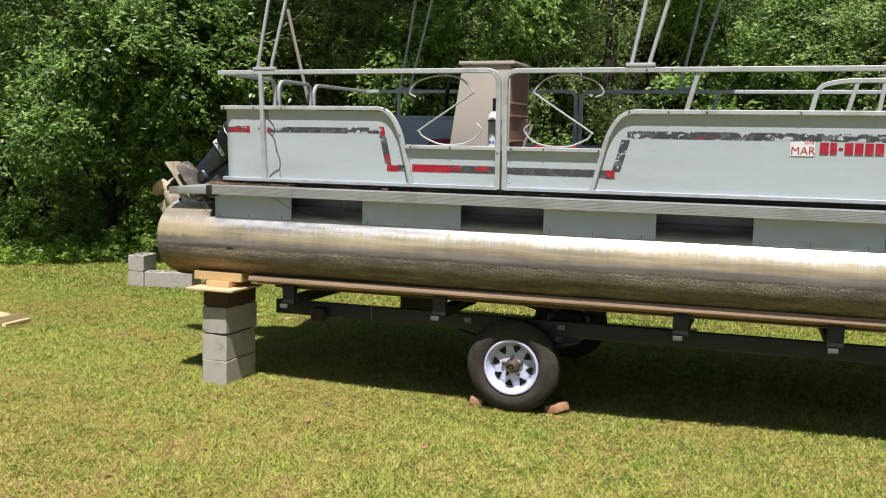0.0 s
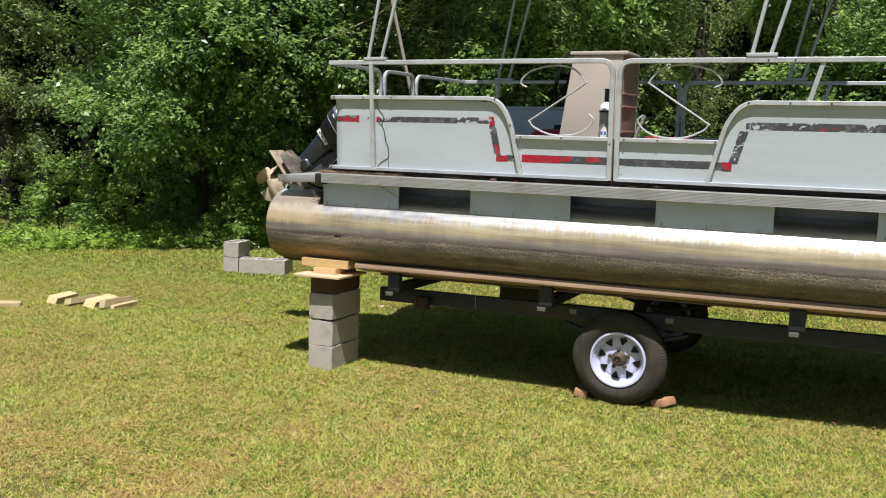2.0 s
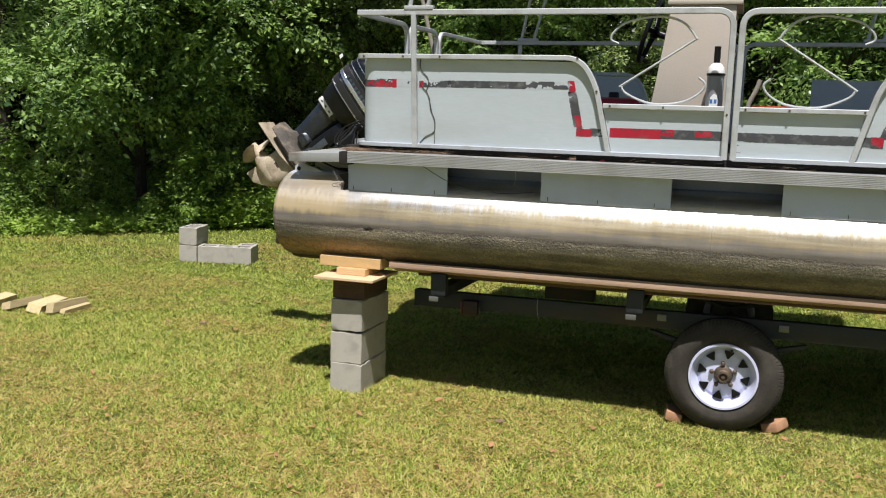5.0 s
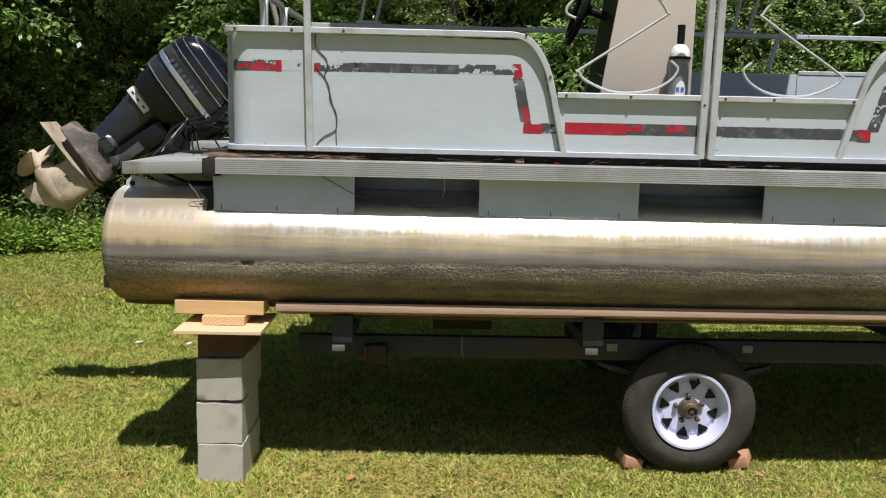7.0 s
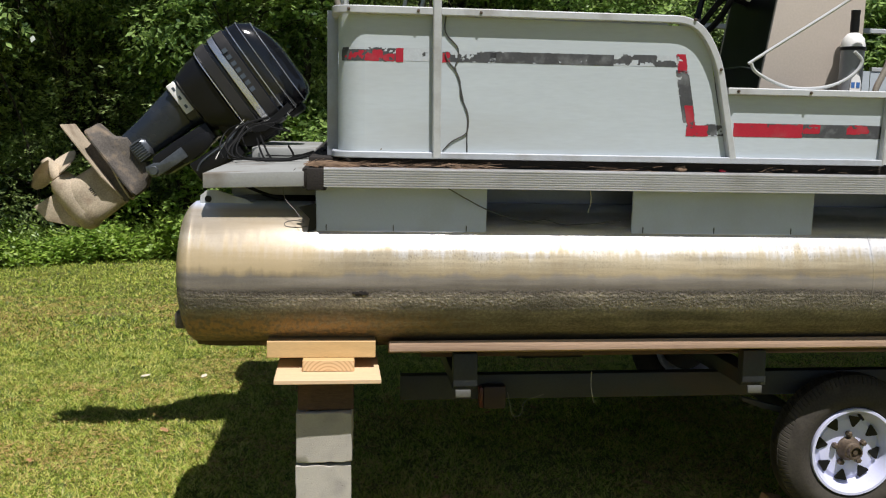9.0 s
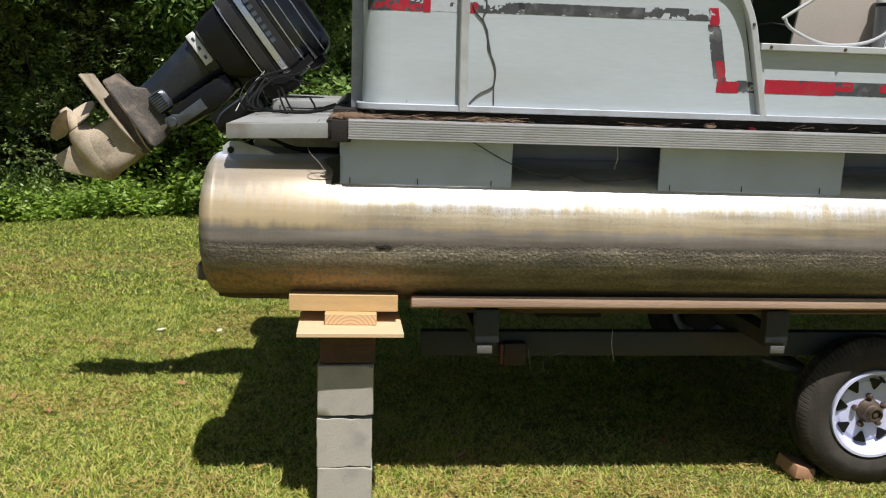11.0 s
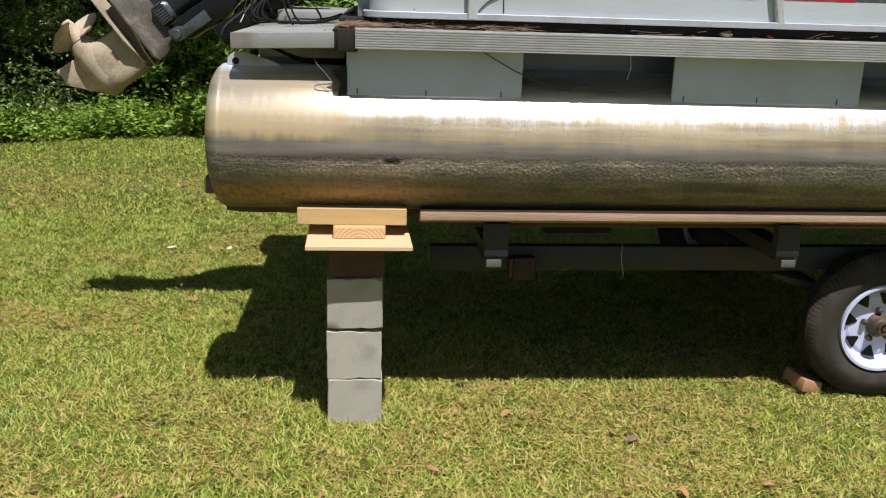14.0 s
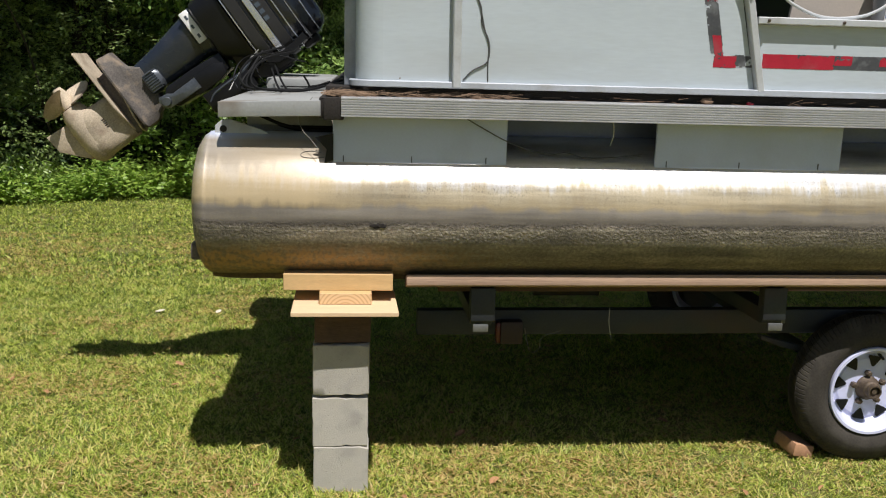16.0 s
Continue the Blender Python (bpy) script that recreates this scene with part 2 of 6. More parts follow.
def end_grain_material():
    m = bpy.data.materials.new("pine_end_grain")
    m.use_nodes = True
    n, l = m.node_tree.nodes, m.node_tree.links
    tc, mp, wv, ramp = n.new("ShaderNodeTexCoord"), n.new("ShaderNodeMapping"), n.new("ShaderNodeTexWave"), n.new("ShaderNodeValToRGB")
    mp.inputs["Location"].default_value = (0.0, 0.0, 0.03)
    wv.wave_type, wv.rings_direction = 'RINGS', 'Y'
    wv.inputs["Scale"].default_value, wv.inputs["Distortion"].default_value, wv.inputs["Detail"].default_value = 26, 0.8, 2
    ramp.color_ramp.elements[0].color, ramp.color_ramp.elements[1].color = (0.50, 0.32, 0.15, 1), (0.66, 0.46, 0.25, 1)
    ramp.color_ramp.elements[1].position = 0.55
    l.new(tc.outputs["Object"], mp.inputs["Vector"])
    l.new(mp.outputs["Vector"], wv.inputs["Vector"])
    l.new(wv.outputs["Fac"], ramp.inputs["Fac"])
    l.new(ramp.outputs["Color"], n["Principled BSDF"].inputs["Base Color"])
    n["Principled BSDF"].inputs["Roughness"].default_value = 0.8
    return m


END_GRAIN = end_grain_material()


def pontoon_material():
    """Bare aluminium log: bright crown, tan film, dark old waterline, crusty algae on the belly."""
    m = bpy.data.materials.new("stained_pontoon_aluminium")
    m.use_nodes = True
    n, l = m.node_tree.nodes, m.node_tree.links
    bsdf = n["Principled BSDF"]
    tc = n.new("ShaderNodeTexCoord")
    sep = n.new("ShaderNodeSeparateXYZ")
    l.new(tc.outputs["Object"], sep.inputs[0])

    def tex(scale, detail, stretch):
        mp = n.new("ShaderNodeMapping")
        mp.inputs["Scale"].default_value = stretch
        l.new(tc.outputs["Object"], mp.inputs["Vector"])
        t = n.new("ShaderNodeTexNoise")
        t.inputs["Scale"].default_value, t.inputs["Detail"].default_value = scale, detail
        l.new(mp.outputs["Vector"], t.inputs["Vector"])
        return t.outputs["Fac"]

    def calc(op, a, b, c=None):
        k = n.new("ShaderNodeMath")
        k.operation = op
        for i, x in enumerate((a, b, c)):
            if x is None:
                continue
            if isinstance(x, float):
                k.inputs[i].default_value = x
            else:
                l.new(x, k.inputs[i])
        return k.outputs[0]

    def span(x, a, b, c, d):
        r = n.new("ShaderNodeMapRange")
        for key, v in zip(("From Min", "From Max", "To Min", "To Max"), (a, b, c, d)):
            r.inputs[key].default_value = v
        l.new(x, r.inputs["Value"])
        return r.outputs["Result"]

    broad, crust, grit = tex(5, 5, (0.4, 1, 1)), tex(105, 6, (0.8, 1, 1)), tex(320, 3, (1, 1, 1))
    streak, mottle = tex(9, 6, (0.22, 1, 3.5)), tex(60, 8, (1, 0.6, 0.7))
    drips, runs = tex(11, 5, (1, 0.04, 0.10)), tex(46, 4, (1, 0.03, 0.05))
    patch, spots = tex(13, 6, (0.45, 1, 1.5)), tex(190, 4, (1, 0.6, 0.6))
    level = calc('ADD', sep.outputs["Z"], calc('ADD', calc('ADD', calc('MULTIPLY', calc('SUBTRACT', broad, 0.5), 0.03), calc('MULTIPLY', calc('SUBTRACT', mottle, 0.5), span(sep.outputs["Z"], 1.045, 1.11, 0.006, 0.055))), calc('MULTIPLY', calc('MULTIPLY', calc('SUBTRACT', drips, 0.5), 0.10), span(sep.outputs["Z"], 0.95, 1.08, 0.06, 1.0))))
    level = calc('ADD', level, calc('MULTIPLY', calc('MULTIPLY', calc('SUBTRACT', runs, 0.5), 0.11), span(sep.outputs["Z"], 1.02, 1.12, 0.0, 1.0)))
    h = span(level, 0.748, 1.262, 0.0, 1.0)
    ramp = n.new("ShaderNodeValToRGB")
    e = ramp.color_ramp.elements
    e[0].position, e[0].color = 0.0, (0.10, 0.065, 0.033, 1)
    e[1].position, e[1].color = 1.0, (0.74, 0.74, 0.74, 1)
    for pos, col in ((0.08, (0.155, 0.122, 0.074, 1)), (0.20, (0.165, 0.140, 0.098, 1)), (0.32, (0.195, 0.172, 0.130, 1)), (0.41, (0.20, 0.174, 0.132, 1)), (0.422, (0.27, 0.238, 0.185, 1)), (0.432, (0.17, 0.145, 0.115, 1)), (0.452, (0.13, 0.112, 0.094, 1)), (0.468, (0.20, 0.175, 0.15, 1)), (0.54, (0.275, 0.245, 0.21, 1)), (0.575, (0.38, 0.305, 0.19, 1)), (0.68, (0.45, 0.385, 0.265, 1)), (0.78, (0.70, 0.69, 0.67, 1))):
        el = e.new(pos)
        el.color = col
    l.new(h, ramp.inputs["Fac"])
    low = span(h, 0.435, 0.475, 1.0, 0.0)
    # speckled crust on the belly
    speck = calc('ADD', calc('MULTIPLY', low, calc('SUBTRACT', span(crust, 0.36, 0.66, 0.74, 1.25), 1.0)), 1.0)
    # pale grains just under the old waterline
    grains = calc('MULTIPLY', calc('MULTIPLY', low, span(grit, 0.54, 0.67, 0.0, 0.5)), span(calc('ABSOLUTE', calc('SUBTRACT', h, 0.365), 0.0), 0.02, 0.085, 1.0, 0.0))
    speck = calc('ADD', speck, grains)
    # raised nodules in loose chains
    cells = n.new("ShaderNodeTexVoronoi")
    cells.inputs["Scale"].default_value = 62
    l.new(tc.outputs["Object"], cells.inputs["Vector"])
    knob = calc('MULTIPLY', calc('MULTIPLY', span(cells.outputs["Distance"], 0.18, 0.42, 1.0, 0.0), span(patch, 0.44, 0.58, 0.15, 1.0)), calc('MULTIPLY', low, span(calc('ABSOLUTE', calc('SUBTRACT', h, 0.345), 0.0), 0.03, 0.12, 1.0, 0.12)))
    speck = calc('ADD', speck, calc('MULTIPLY', knob, 0.38))
    # the crust is thick in some places and rubbed thin in others
    speck = calc('MULTIPLY', speck, calc('ADD', calc('MULTIPLY', low, calc('SUBTRACT', span(patch, 0.30, 0.70, 0.76, 1.36), 1.0)), 1.0))
    # a scratch along the tail, just under the old waterline
    scratch = calc('MULTIPLY', calc('MULTIPLY', span(calc('ABSOLUTE', calc('SUBTRACT', calc('ADD', sep.outputs["Z"], calc('MULTIPLY', broad, 0.006)), 0.957), 0.0), 0.0012, 0.0028, 0.9, 0.0), span(sep.outputs["X"], 0.3, 0.9, 1.0, 0.0)), span(mottle, 0.35, 0.55, 0.1, 1.0))
    speck = calc('ADD', speck, scratch)
    hsv = n.new("ShaderNodeHueSaturation")
    l.new(ramp.outputs["Color"], hsv.inputs["Color"])
    # dark flecks where the film breaks up, and streaks along the old waterline
    fleck = calc('MULTIPLY', calc('MULTIPLY', span(spots, 0.55, 0.70, 0.0, 0.42), span(patch, 0.42, 0.62, 0.15, 1.0)), span(calc('ABSOLUTE', calc('SUBTRACT', h, 0.72), 0.0), 0.06, 0.17, 1.0, 0.0))
    line = calc('MULTIPLY', span(streak, 0.35, 0.65, 0.72, 1.25), calc('SUBTRACT', 1.0, fleck))
    l.new(calc('MULTIPLY', calc('MULTIPLY', speck, line), span(grit, 0.3, 0.7, 0.88, 1.12)), hsv.inputs["Value"])
    # tan film over the tail, as far as the first skirt panel, and rust-coloured seepage beneath it
    film = calc('MULTIPLY', calc('MULTIPLY', span(calc('ADD', sep.outputs["X"], calc('MULTIPLY', broad, 0.5)), 0.20, 0.40, 0.72, 0.0), span(broad, 0.35, 0.6, 0.75, 1.0)), span(h, 0.55, 0.6, 0.0, 1.0))
    mix = n.new("ShaderNodeMix")
    mix.data_type = 'RGBA'
    l.new(film, mix.inputs["Factor"])
    l.new(hsv.outputs["Color"], mix.inputs["A"])
    mix.inputs["B"].default_value = (0.62, 0.475, 0.27, 1)
    seep = calc('MULTIPLY', span(calc('ADD', sep.outputs["X"], calc('MULTIPLY', crust, 0.9)), 0.35, 1.1, 0.85, 0.0), calc('MULTIPLY', span(mottle, 0.42, 0.58, 0.25, 1.0), span(calc('ABSOLUTE', calc('SUBTRACT', h, 0.17), 0.0), 0.04, 0.15, 1.0, 0.0)))
    mix2 = n.new("ShaderNodeMix")
    mix2.data_type = 'RGBA'
    l.new(seep, mix2.inputs["Factor"])
    l.new(mix.outputs["Result"], mix2.inputs["A"])
    mix2.inputs["B"].default_value = (0.40, 0.23, 0.085, 1)
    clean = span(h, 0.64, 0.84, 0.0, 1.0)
    # bluish white tint on the top puts skylight under the deck into the colour
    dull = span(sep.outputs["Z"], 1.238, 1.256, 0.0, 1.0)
    sky_tint = n.new("ShaderNodeMix")
    sky_tint.data_type = 'RGBA'
    l.new(dull, sky_tint.inputs["Factor"])
    l.new(mix2.outputs["Result"], sky_tint.inputs["A"])
    sky_tint.inputs["B"].default_value = (0.62, 0.67, 0.80, 1)
    l.new(sky_tint.outputs["Result"], bsdf.inputs["Base Color"])
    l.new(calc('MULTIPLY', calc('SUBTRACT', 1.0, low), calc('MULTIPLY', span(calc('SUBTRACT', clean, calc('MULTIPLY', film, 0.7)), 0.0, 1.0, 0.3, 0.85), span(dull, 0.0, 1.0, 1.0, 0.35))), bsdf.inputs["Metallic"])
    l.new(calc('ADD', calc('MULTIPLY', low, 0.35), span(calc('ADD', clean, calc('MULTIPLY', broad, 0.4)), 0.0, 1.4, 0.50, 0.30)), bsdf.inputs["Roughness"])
    bp = n.new("ShaderNodeBump")
    bp.inputs["Distance"].default_value = 0.009
    bp.inputs["Strength"].default_value = 0.52
    l.new(calc('MULTIPLY', calc('ADD', calc('ADD', calc('SUBTRACT', crust, 0.5), calc('MULTIPLY', knob, 0.5)), calc('MULTIPLY', calc('SUBTRACT', grit, 0.5), 0.4)), low), bp.inputs["Height"])
    l.new(bp.outputs["Normal"], bsdf.inputs["Normal"])
    return m


PONTOON = pontoon_material()


def leaf_material(name, a, b, glow=0.45, clumps=0.0, spec=0.6):
    """Leaves that differ one by one, with light coming through them."""
    m = bpy.data.materials.new(name)
    m.use_nodes = True
    n, l = m.node_tree.nodes, m.node_tree.links
    bsdf, out = n["Principled BSDF"], n["Material Output"]
    geo = n.new("ShaderNodeNewGeometry")
    ramp = n.new("ShaderNodeValToRGB")
    ramp.color_ramp.elements[0].color, ramp.color_ramp.elements[1].color = (*a, 1), (*b, 1)
    if clumps:
        # young bright sprays beside older dark ones
        tc, t, k = n.new("ShaderNodeTexCoord"), n.new("ShaderNodeTexNoise"), n.new("ShaderNodeMath")
        t.inputs["Scale"].default_value, t.inputs["Detail"].default_value = 1.6, 3
        l.new(tc.outputs["Object"], t.inputs["Vector"])
        r = n.new("ShaderNodeMapRange")
        r.inputs["From Min"].default_value, r.inputs["From Max"].default_value = 0.36, 0.64
        r.inputs["To Min"].default_value, r.inputs["To Max"].default_value = -0.5 * clumps, 0.5 * clumps
        l.new(t.outputs["Fac"], r.inputs["Value"])
        k.operation = 'ADD'
        l.new(geo.outputs["Random Per Island"], k.inputs[0])
        l.new(r.outputs["Result"], k.inputs[1])
        l.new(k.outputs[0], ramp.inputs["Fac"])
    else:
        l.new(geo.outputs["Random Per Island"], ramp.inputs["Fac"])
    l.new(ramp.outputs["Color"], bsdf.inputs["Base Color"])
    bsdf.inputs["Roughness"].default_value = 0.34
    bsdf.inputs["Specular IOR Level"].default_value = spec
    tr = n.new("ShaderNodeBsdfTranslucent")
    hsv = n.new("ShaderNodeHueSaturation")
    hsv.inputs["Hue"].default_value, hsv.inputs["Value"].default_value = 0.485, 1.5
    l.new(ramp.outputs["Color"], hsv.inputs["Color"])
    l.new(hsv.outputs["Color"], tr.inputs["Color"])
    mix = n.new("ShaderNodeMixShader")
    mix.inputs["Fac"].default_value = glow
    l.new(bsdf.outputs[0], mix.inputs[1])
    l.new(tr.outputs[0], mix.inputs[2])
    l.new(mix.outputs[0], out.inputs["Surface"])
    return m


LEAF_A = leaf_material("broad_green_leaf", (0.055, 0.11, 0.034), (0.37, 0.53, 0.165), clumps=0.7, spec=0.42)
LEAF_B = leaf_material("deep_green_leaf", (0.075, 0.125, 0.05), (0.45, 0.56, 0.21), clumps=0.8)
# the shade of the wood's depth is put into this near-black leaf colour
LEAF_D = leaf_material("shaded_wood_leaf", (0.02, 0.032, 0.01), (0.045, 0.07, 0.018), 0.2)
LEAF_C = leaf_material("weedy_bright_leaf", (0.08, 0.15, 0.034), (0.32, 0.45, 0.115), clumps=0.7, spec=0.3)
WEED = leaf_material("bright_weed_leaf", (0.15, 0.26, 0.046), (0.44, 0.58, 0.13), clumps=0.5, spec=0.3)


def blade_material():
    """Lawn blades from deep green to straw, in patches, drier towards the open side of the lawn."""
    m = leaf_material("lawn_blade", (0.050, 0.085, 0.012), (0.43, 0.30, 0.13), 0.3, spec=0.35)
    n, l = m.node_tree.nodes, m.node_tree.links
    ramp = n["Color Ramp"]
    for pos, col in ((0.24, (0.14, 0.20, 0.024, 1)), (0.48, (0.345, 0.43, 0.062, 1)), (0.70, (0.57, 0.56, 0.145, 1)), (0.86, (0.60, 0.47, 0.18, 1))):
        ramp.color_ramp.elements.new(pos).color = col
    tc, sep = n.new("ShaderNodeTexCoord"), n.new("ShaderNodeSeparateXYZ")
    l.new(tc.outputs["Object"], sep.inputs[0])
    own = n.new("ShaderNodeMath")
    own.operation = 'MULTIPLY'
    own.inputs[1].default_value = 1.3
    l.new(n["Geometry"].outputs["Random Per Island"], own.inputs[0])
    total = own.outputs[0]

    def plus(x, weight):
        k = n.new("ShaderNodeMath")
        k.operation = 'MULTIPLY_ADD'
        l.new(x, k.inputs[0])
        k.inputs[1].default_value = weight
        l.new(total, k.inputs[2])
        return k.outputs[0]
    for scale, weight in ((0.6, 0.5), (7.0, 1.0), (17.0, 0.7)):
        t = n.new("ShaderNodeTexNoise")
        t.inputs["Scale"].default_value, t.inputs["Detail"].default_value = scale, 4
        l.new(tc.outputs["Object"], t.inputs["Vector"])
        total = plus(t.outputs["Fac"], weight)
    # worn brown patches where the lawn is walked on
    t = n.new("ShaderNodeTexNoise")
    t.inputs["Scale"].default_value, t.inputs["Detail"].default_value = 2.3, 6
    l.new(tc.outputs["Object"], t.inputs["Vector"])
    worn, dry = n.new("ShaderNodeMapRange"), n.new("ShaderNodeMapRange")
    worn.inputs["From Min"].default_value, worn.inputs["From Max"].default_value = 0.45, 0.68
    l.new(t.outputs["Fac"], worn.inputs["Value"])
    dry.inputs["From Min"].default_value, dry.inputs["From Max"].default_value = 3.4, 5.4
    dry.inputs["To Min"].default_value, dry.inputs["To Max"].default_value = 1.25, 0.12
    l.new(sep.outputs["Y"], dry.inputs["Value"])
    k = n.new("ShaderNodeMath")
    k.operation = 'MULTIPLY'
    l.new(worn.outputs["Result"], k.inputs[0])
    l.new(dry.outputs["Result"], k.inputs[1])
    total = plus(k.outputs[0], 0.7)
    # lusher towards the wood
    lush = n.new("ShaderNodeMapRange")
    lush.inputs["From Min"].default_value, lush.inputs["From Max"].default_value = 6.0, 9.5
    l.new(sep.outputs["Y"], lush.inputs["Value"])
    total = plus(lush.outputs["Result"], -0.30)
    r = n.new("ShaderNodeMapRange")
    r.inputs["From Min"].default_value, r.inputs["From Max"].default_value = 0.90, 2.62
    l.new(total, r.inputs["Value"])
    l.new(r.outputs["Result"], ramp.inputs["Fac"])
    n["Principled BSDF"].inputs["Roughness"].default_value = 0.5
    return m


BLADE = blade_material()
THATCH = leaf_material("dead_grass_blade", (0.24, 0.15, 0.045), (0.60, 0.45, 0.18), 0.2, spec=0.1)


def ground_material():
    m = bpy.data.materials.new("lawn_ground")
    m.use_nodes = True
    n, l = m.node_tree.nodes, m.node_tree.links
    bsdf = n["Principled BSDF"]
    bsdf.inputs["Roughness"].default_value = 0.95
    tc = n.new("ShaderNodeTexCoord")
    cols = ((0.155, 0.16, 0.033), (0.165, 0.145, 0.038), (0.21, 0.15, 0.058))
    last = None
    for scale, col, lo, hi in ((0.7, cols[1], 0.4, 0.65), (1.7, cols[2], 0.55, 0.75), (45.0, (0.12, 0.105, 0.03), 0.5, 0.7)):
        t = n.new("ShaderNodeTexNoise")
        t.inputs["Scale"].default_value, t.inputs["Detail"].default_value = scale, 6
        l.new(tc.outputs["Object"], t.inputs["Vector"])
        r = n.new("ShaderNodeMapRange")
        r.inputs["From Min"].default_value, r.inputs["From Max"].default_value = lo, hi
        l.new(t.outputs["Fac"], r.inputs["Value"])
        mix = n.new("ShaderNodeMix")
        mix.data_type = 'RGBA'
        l.new(r.outputs["Result"], mix.inputs["Factor"])
        if last is None:
            mix.inputs["A"].default_value = (*cols[0], 1)
        else:
            l.new(last, mix.inputs["A"])
        mix.inputs["B"].default_value = (*col, 1)
        last = mix.outputs["Result"]
    l.new(last, bsdf.inputs["Base Color"])
    t = n.new("ShaderNodeTexNoise")
    t.inputs["Scale"].default_value = 60
    l.new(tc.outputs["Object"], t.inputs["Vector"])
    bp = n.new("ShaderNodeBump")
    bp.inputs["Strength"].default_value, bp.inputs["Distance"].default_value = 1.0, 0.03
    l.new(t.outputs["Fac"], bp.inputs["Height"])
    l.new(bp.outputs["Normal"], bsdf.inputs["Normal"])
    return m


GROUND = ground_material()


# ---- mesh helpers ----
def part(name, bm, material, parent, label=""):
    """Links bm as one mesh object under a thing or a part."""
    me = bpy.data.meshes.new(name)
    bmesh.ops.recalc_face_normals(bm, faces=bm.faces)
    for f in bm.faces:
        f.smooth = True
    for e in bm.edges:
        if len(e.link_faces) == 2 and e.calc_face_angle(0) > 0.6:
            e.smooth = False
    bm.to_mesh(me)
    bm.free()
    me.materials.append(material)
    ob = new(name, me)
    ob.parent = parent
    if label:
        tagged(ob, label)
    return ob


def thing(name, m, label, category, group="", kind=""):
    ob = new(name)
    ob.empty_display_size = 0.1
    ob.matrix_world = m
    return tagged(ob, label, category, group, kind)


def box(x0, x1, y0, y1, z0, z1, bevel=0.004, seg=2, bm=None):
    bm = bm or bmesh.new()
    ret = bmesh.ops.create_cube(bm, size=1)
    vs = ret["verts"]
    bmesh.ops.transform(bm, matrix=Matrix.Translation(((x0 + x1) / 2, (y0 + y1) / 2, (z0 + z1) / 2)) @ Matrix.Diagonal((x1 - x0, y1 - y0, z1 - z0, 1)), verts=vs)
    if bevel:
        es = list({e for v in vs for e in v.link_edges})
        bmesh.ops.bevel(bm, geom=es, offset=bevel, segments=seg, affect='EDGES', profile=0.5)
    return bm


def slab(pts, v0, v1, bevel=0.0, seg=2, plane="xz", bm=None):
    """A flat outline (u, w) with thickness from v0 to v1."""
    bm = bm or bmesh.new()
    at = (lambda p, v: (p[0], v, p[1])) if plane == "xz" else (lambda p, v: (p[0], p[1], v))
    a = [bm.verts.new(at(p, v0)) for p in pts]
    b = [bm.verts.new(at(p, v1)) for p in pts]
    faces = [bm.faces.new(a), bm.faces.new(b[::-1])]
    for i in range(len(pts)):
        j = (i + 1) % len(pts)
        faces.append(bm.faces.new((a[j], a[i], b[i], b[j])))
    if bevel:
        bmesh.ops.recalc_face_normals(bm, faces=faces)
        es = {e for f in faces[:2] for e in f.edges}
        bmesh.ops.bevel(bm, geom=list(es), offset=bevel, segments=seg, affect='EDGES', profile=0.5)
    return bm


def rounded(pts, radius, seg=5):
    """An open path with its inner corners rounded."""
    out = [Vector(pts[0])]
    for a, b, c in zip(pts, pts[1:], pts[2:]):
        a, b, c = Vector(a), Vector(b), Vector(c)
        r = min(radius, (a - b).length * 0.49, (c - b).length * 0.49)
        p, q = b + (a - b).normalized() * r, b + (c - b).normalized() * r
        for i in range(seg + 1):
            s = i / seg
            out.append(p * (1 - s) ** 2 + b * 2 * s * (1 - s) + q * s * s)
    out.append(Vector(pts[-1]))
    return out


def smooth_path(pts, n=6):
    """A Catmull-Rom curve through points."""
    p = [Vector(x) for x in pts]
    p = [p[0] * 2 - p[1]] + p + [p[-1] * 2 - p[-2]]
    out = []
    for i in range(1, len(p) - 2):
        for k in range(n):
            t = k / n
            out.append(0.5 * ((2 * p[i]) + (p[i + 1] - p[i - 1]) * t + (2 * p[i - 1] - 5 * p[i] + 4 * p[i + 1] - p[i + 2]) * t * t + (3 * p[i] - p[i - 1] - 3 * p[i + 1] + p[i + 2]) * t ** 3))
    out.append(p[-2])
    return out


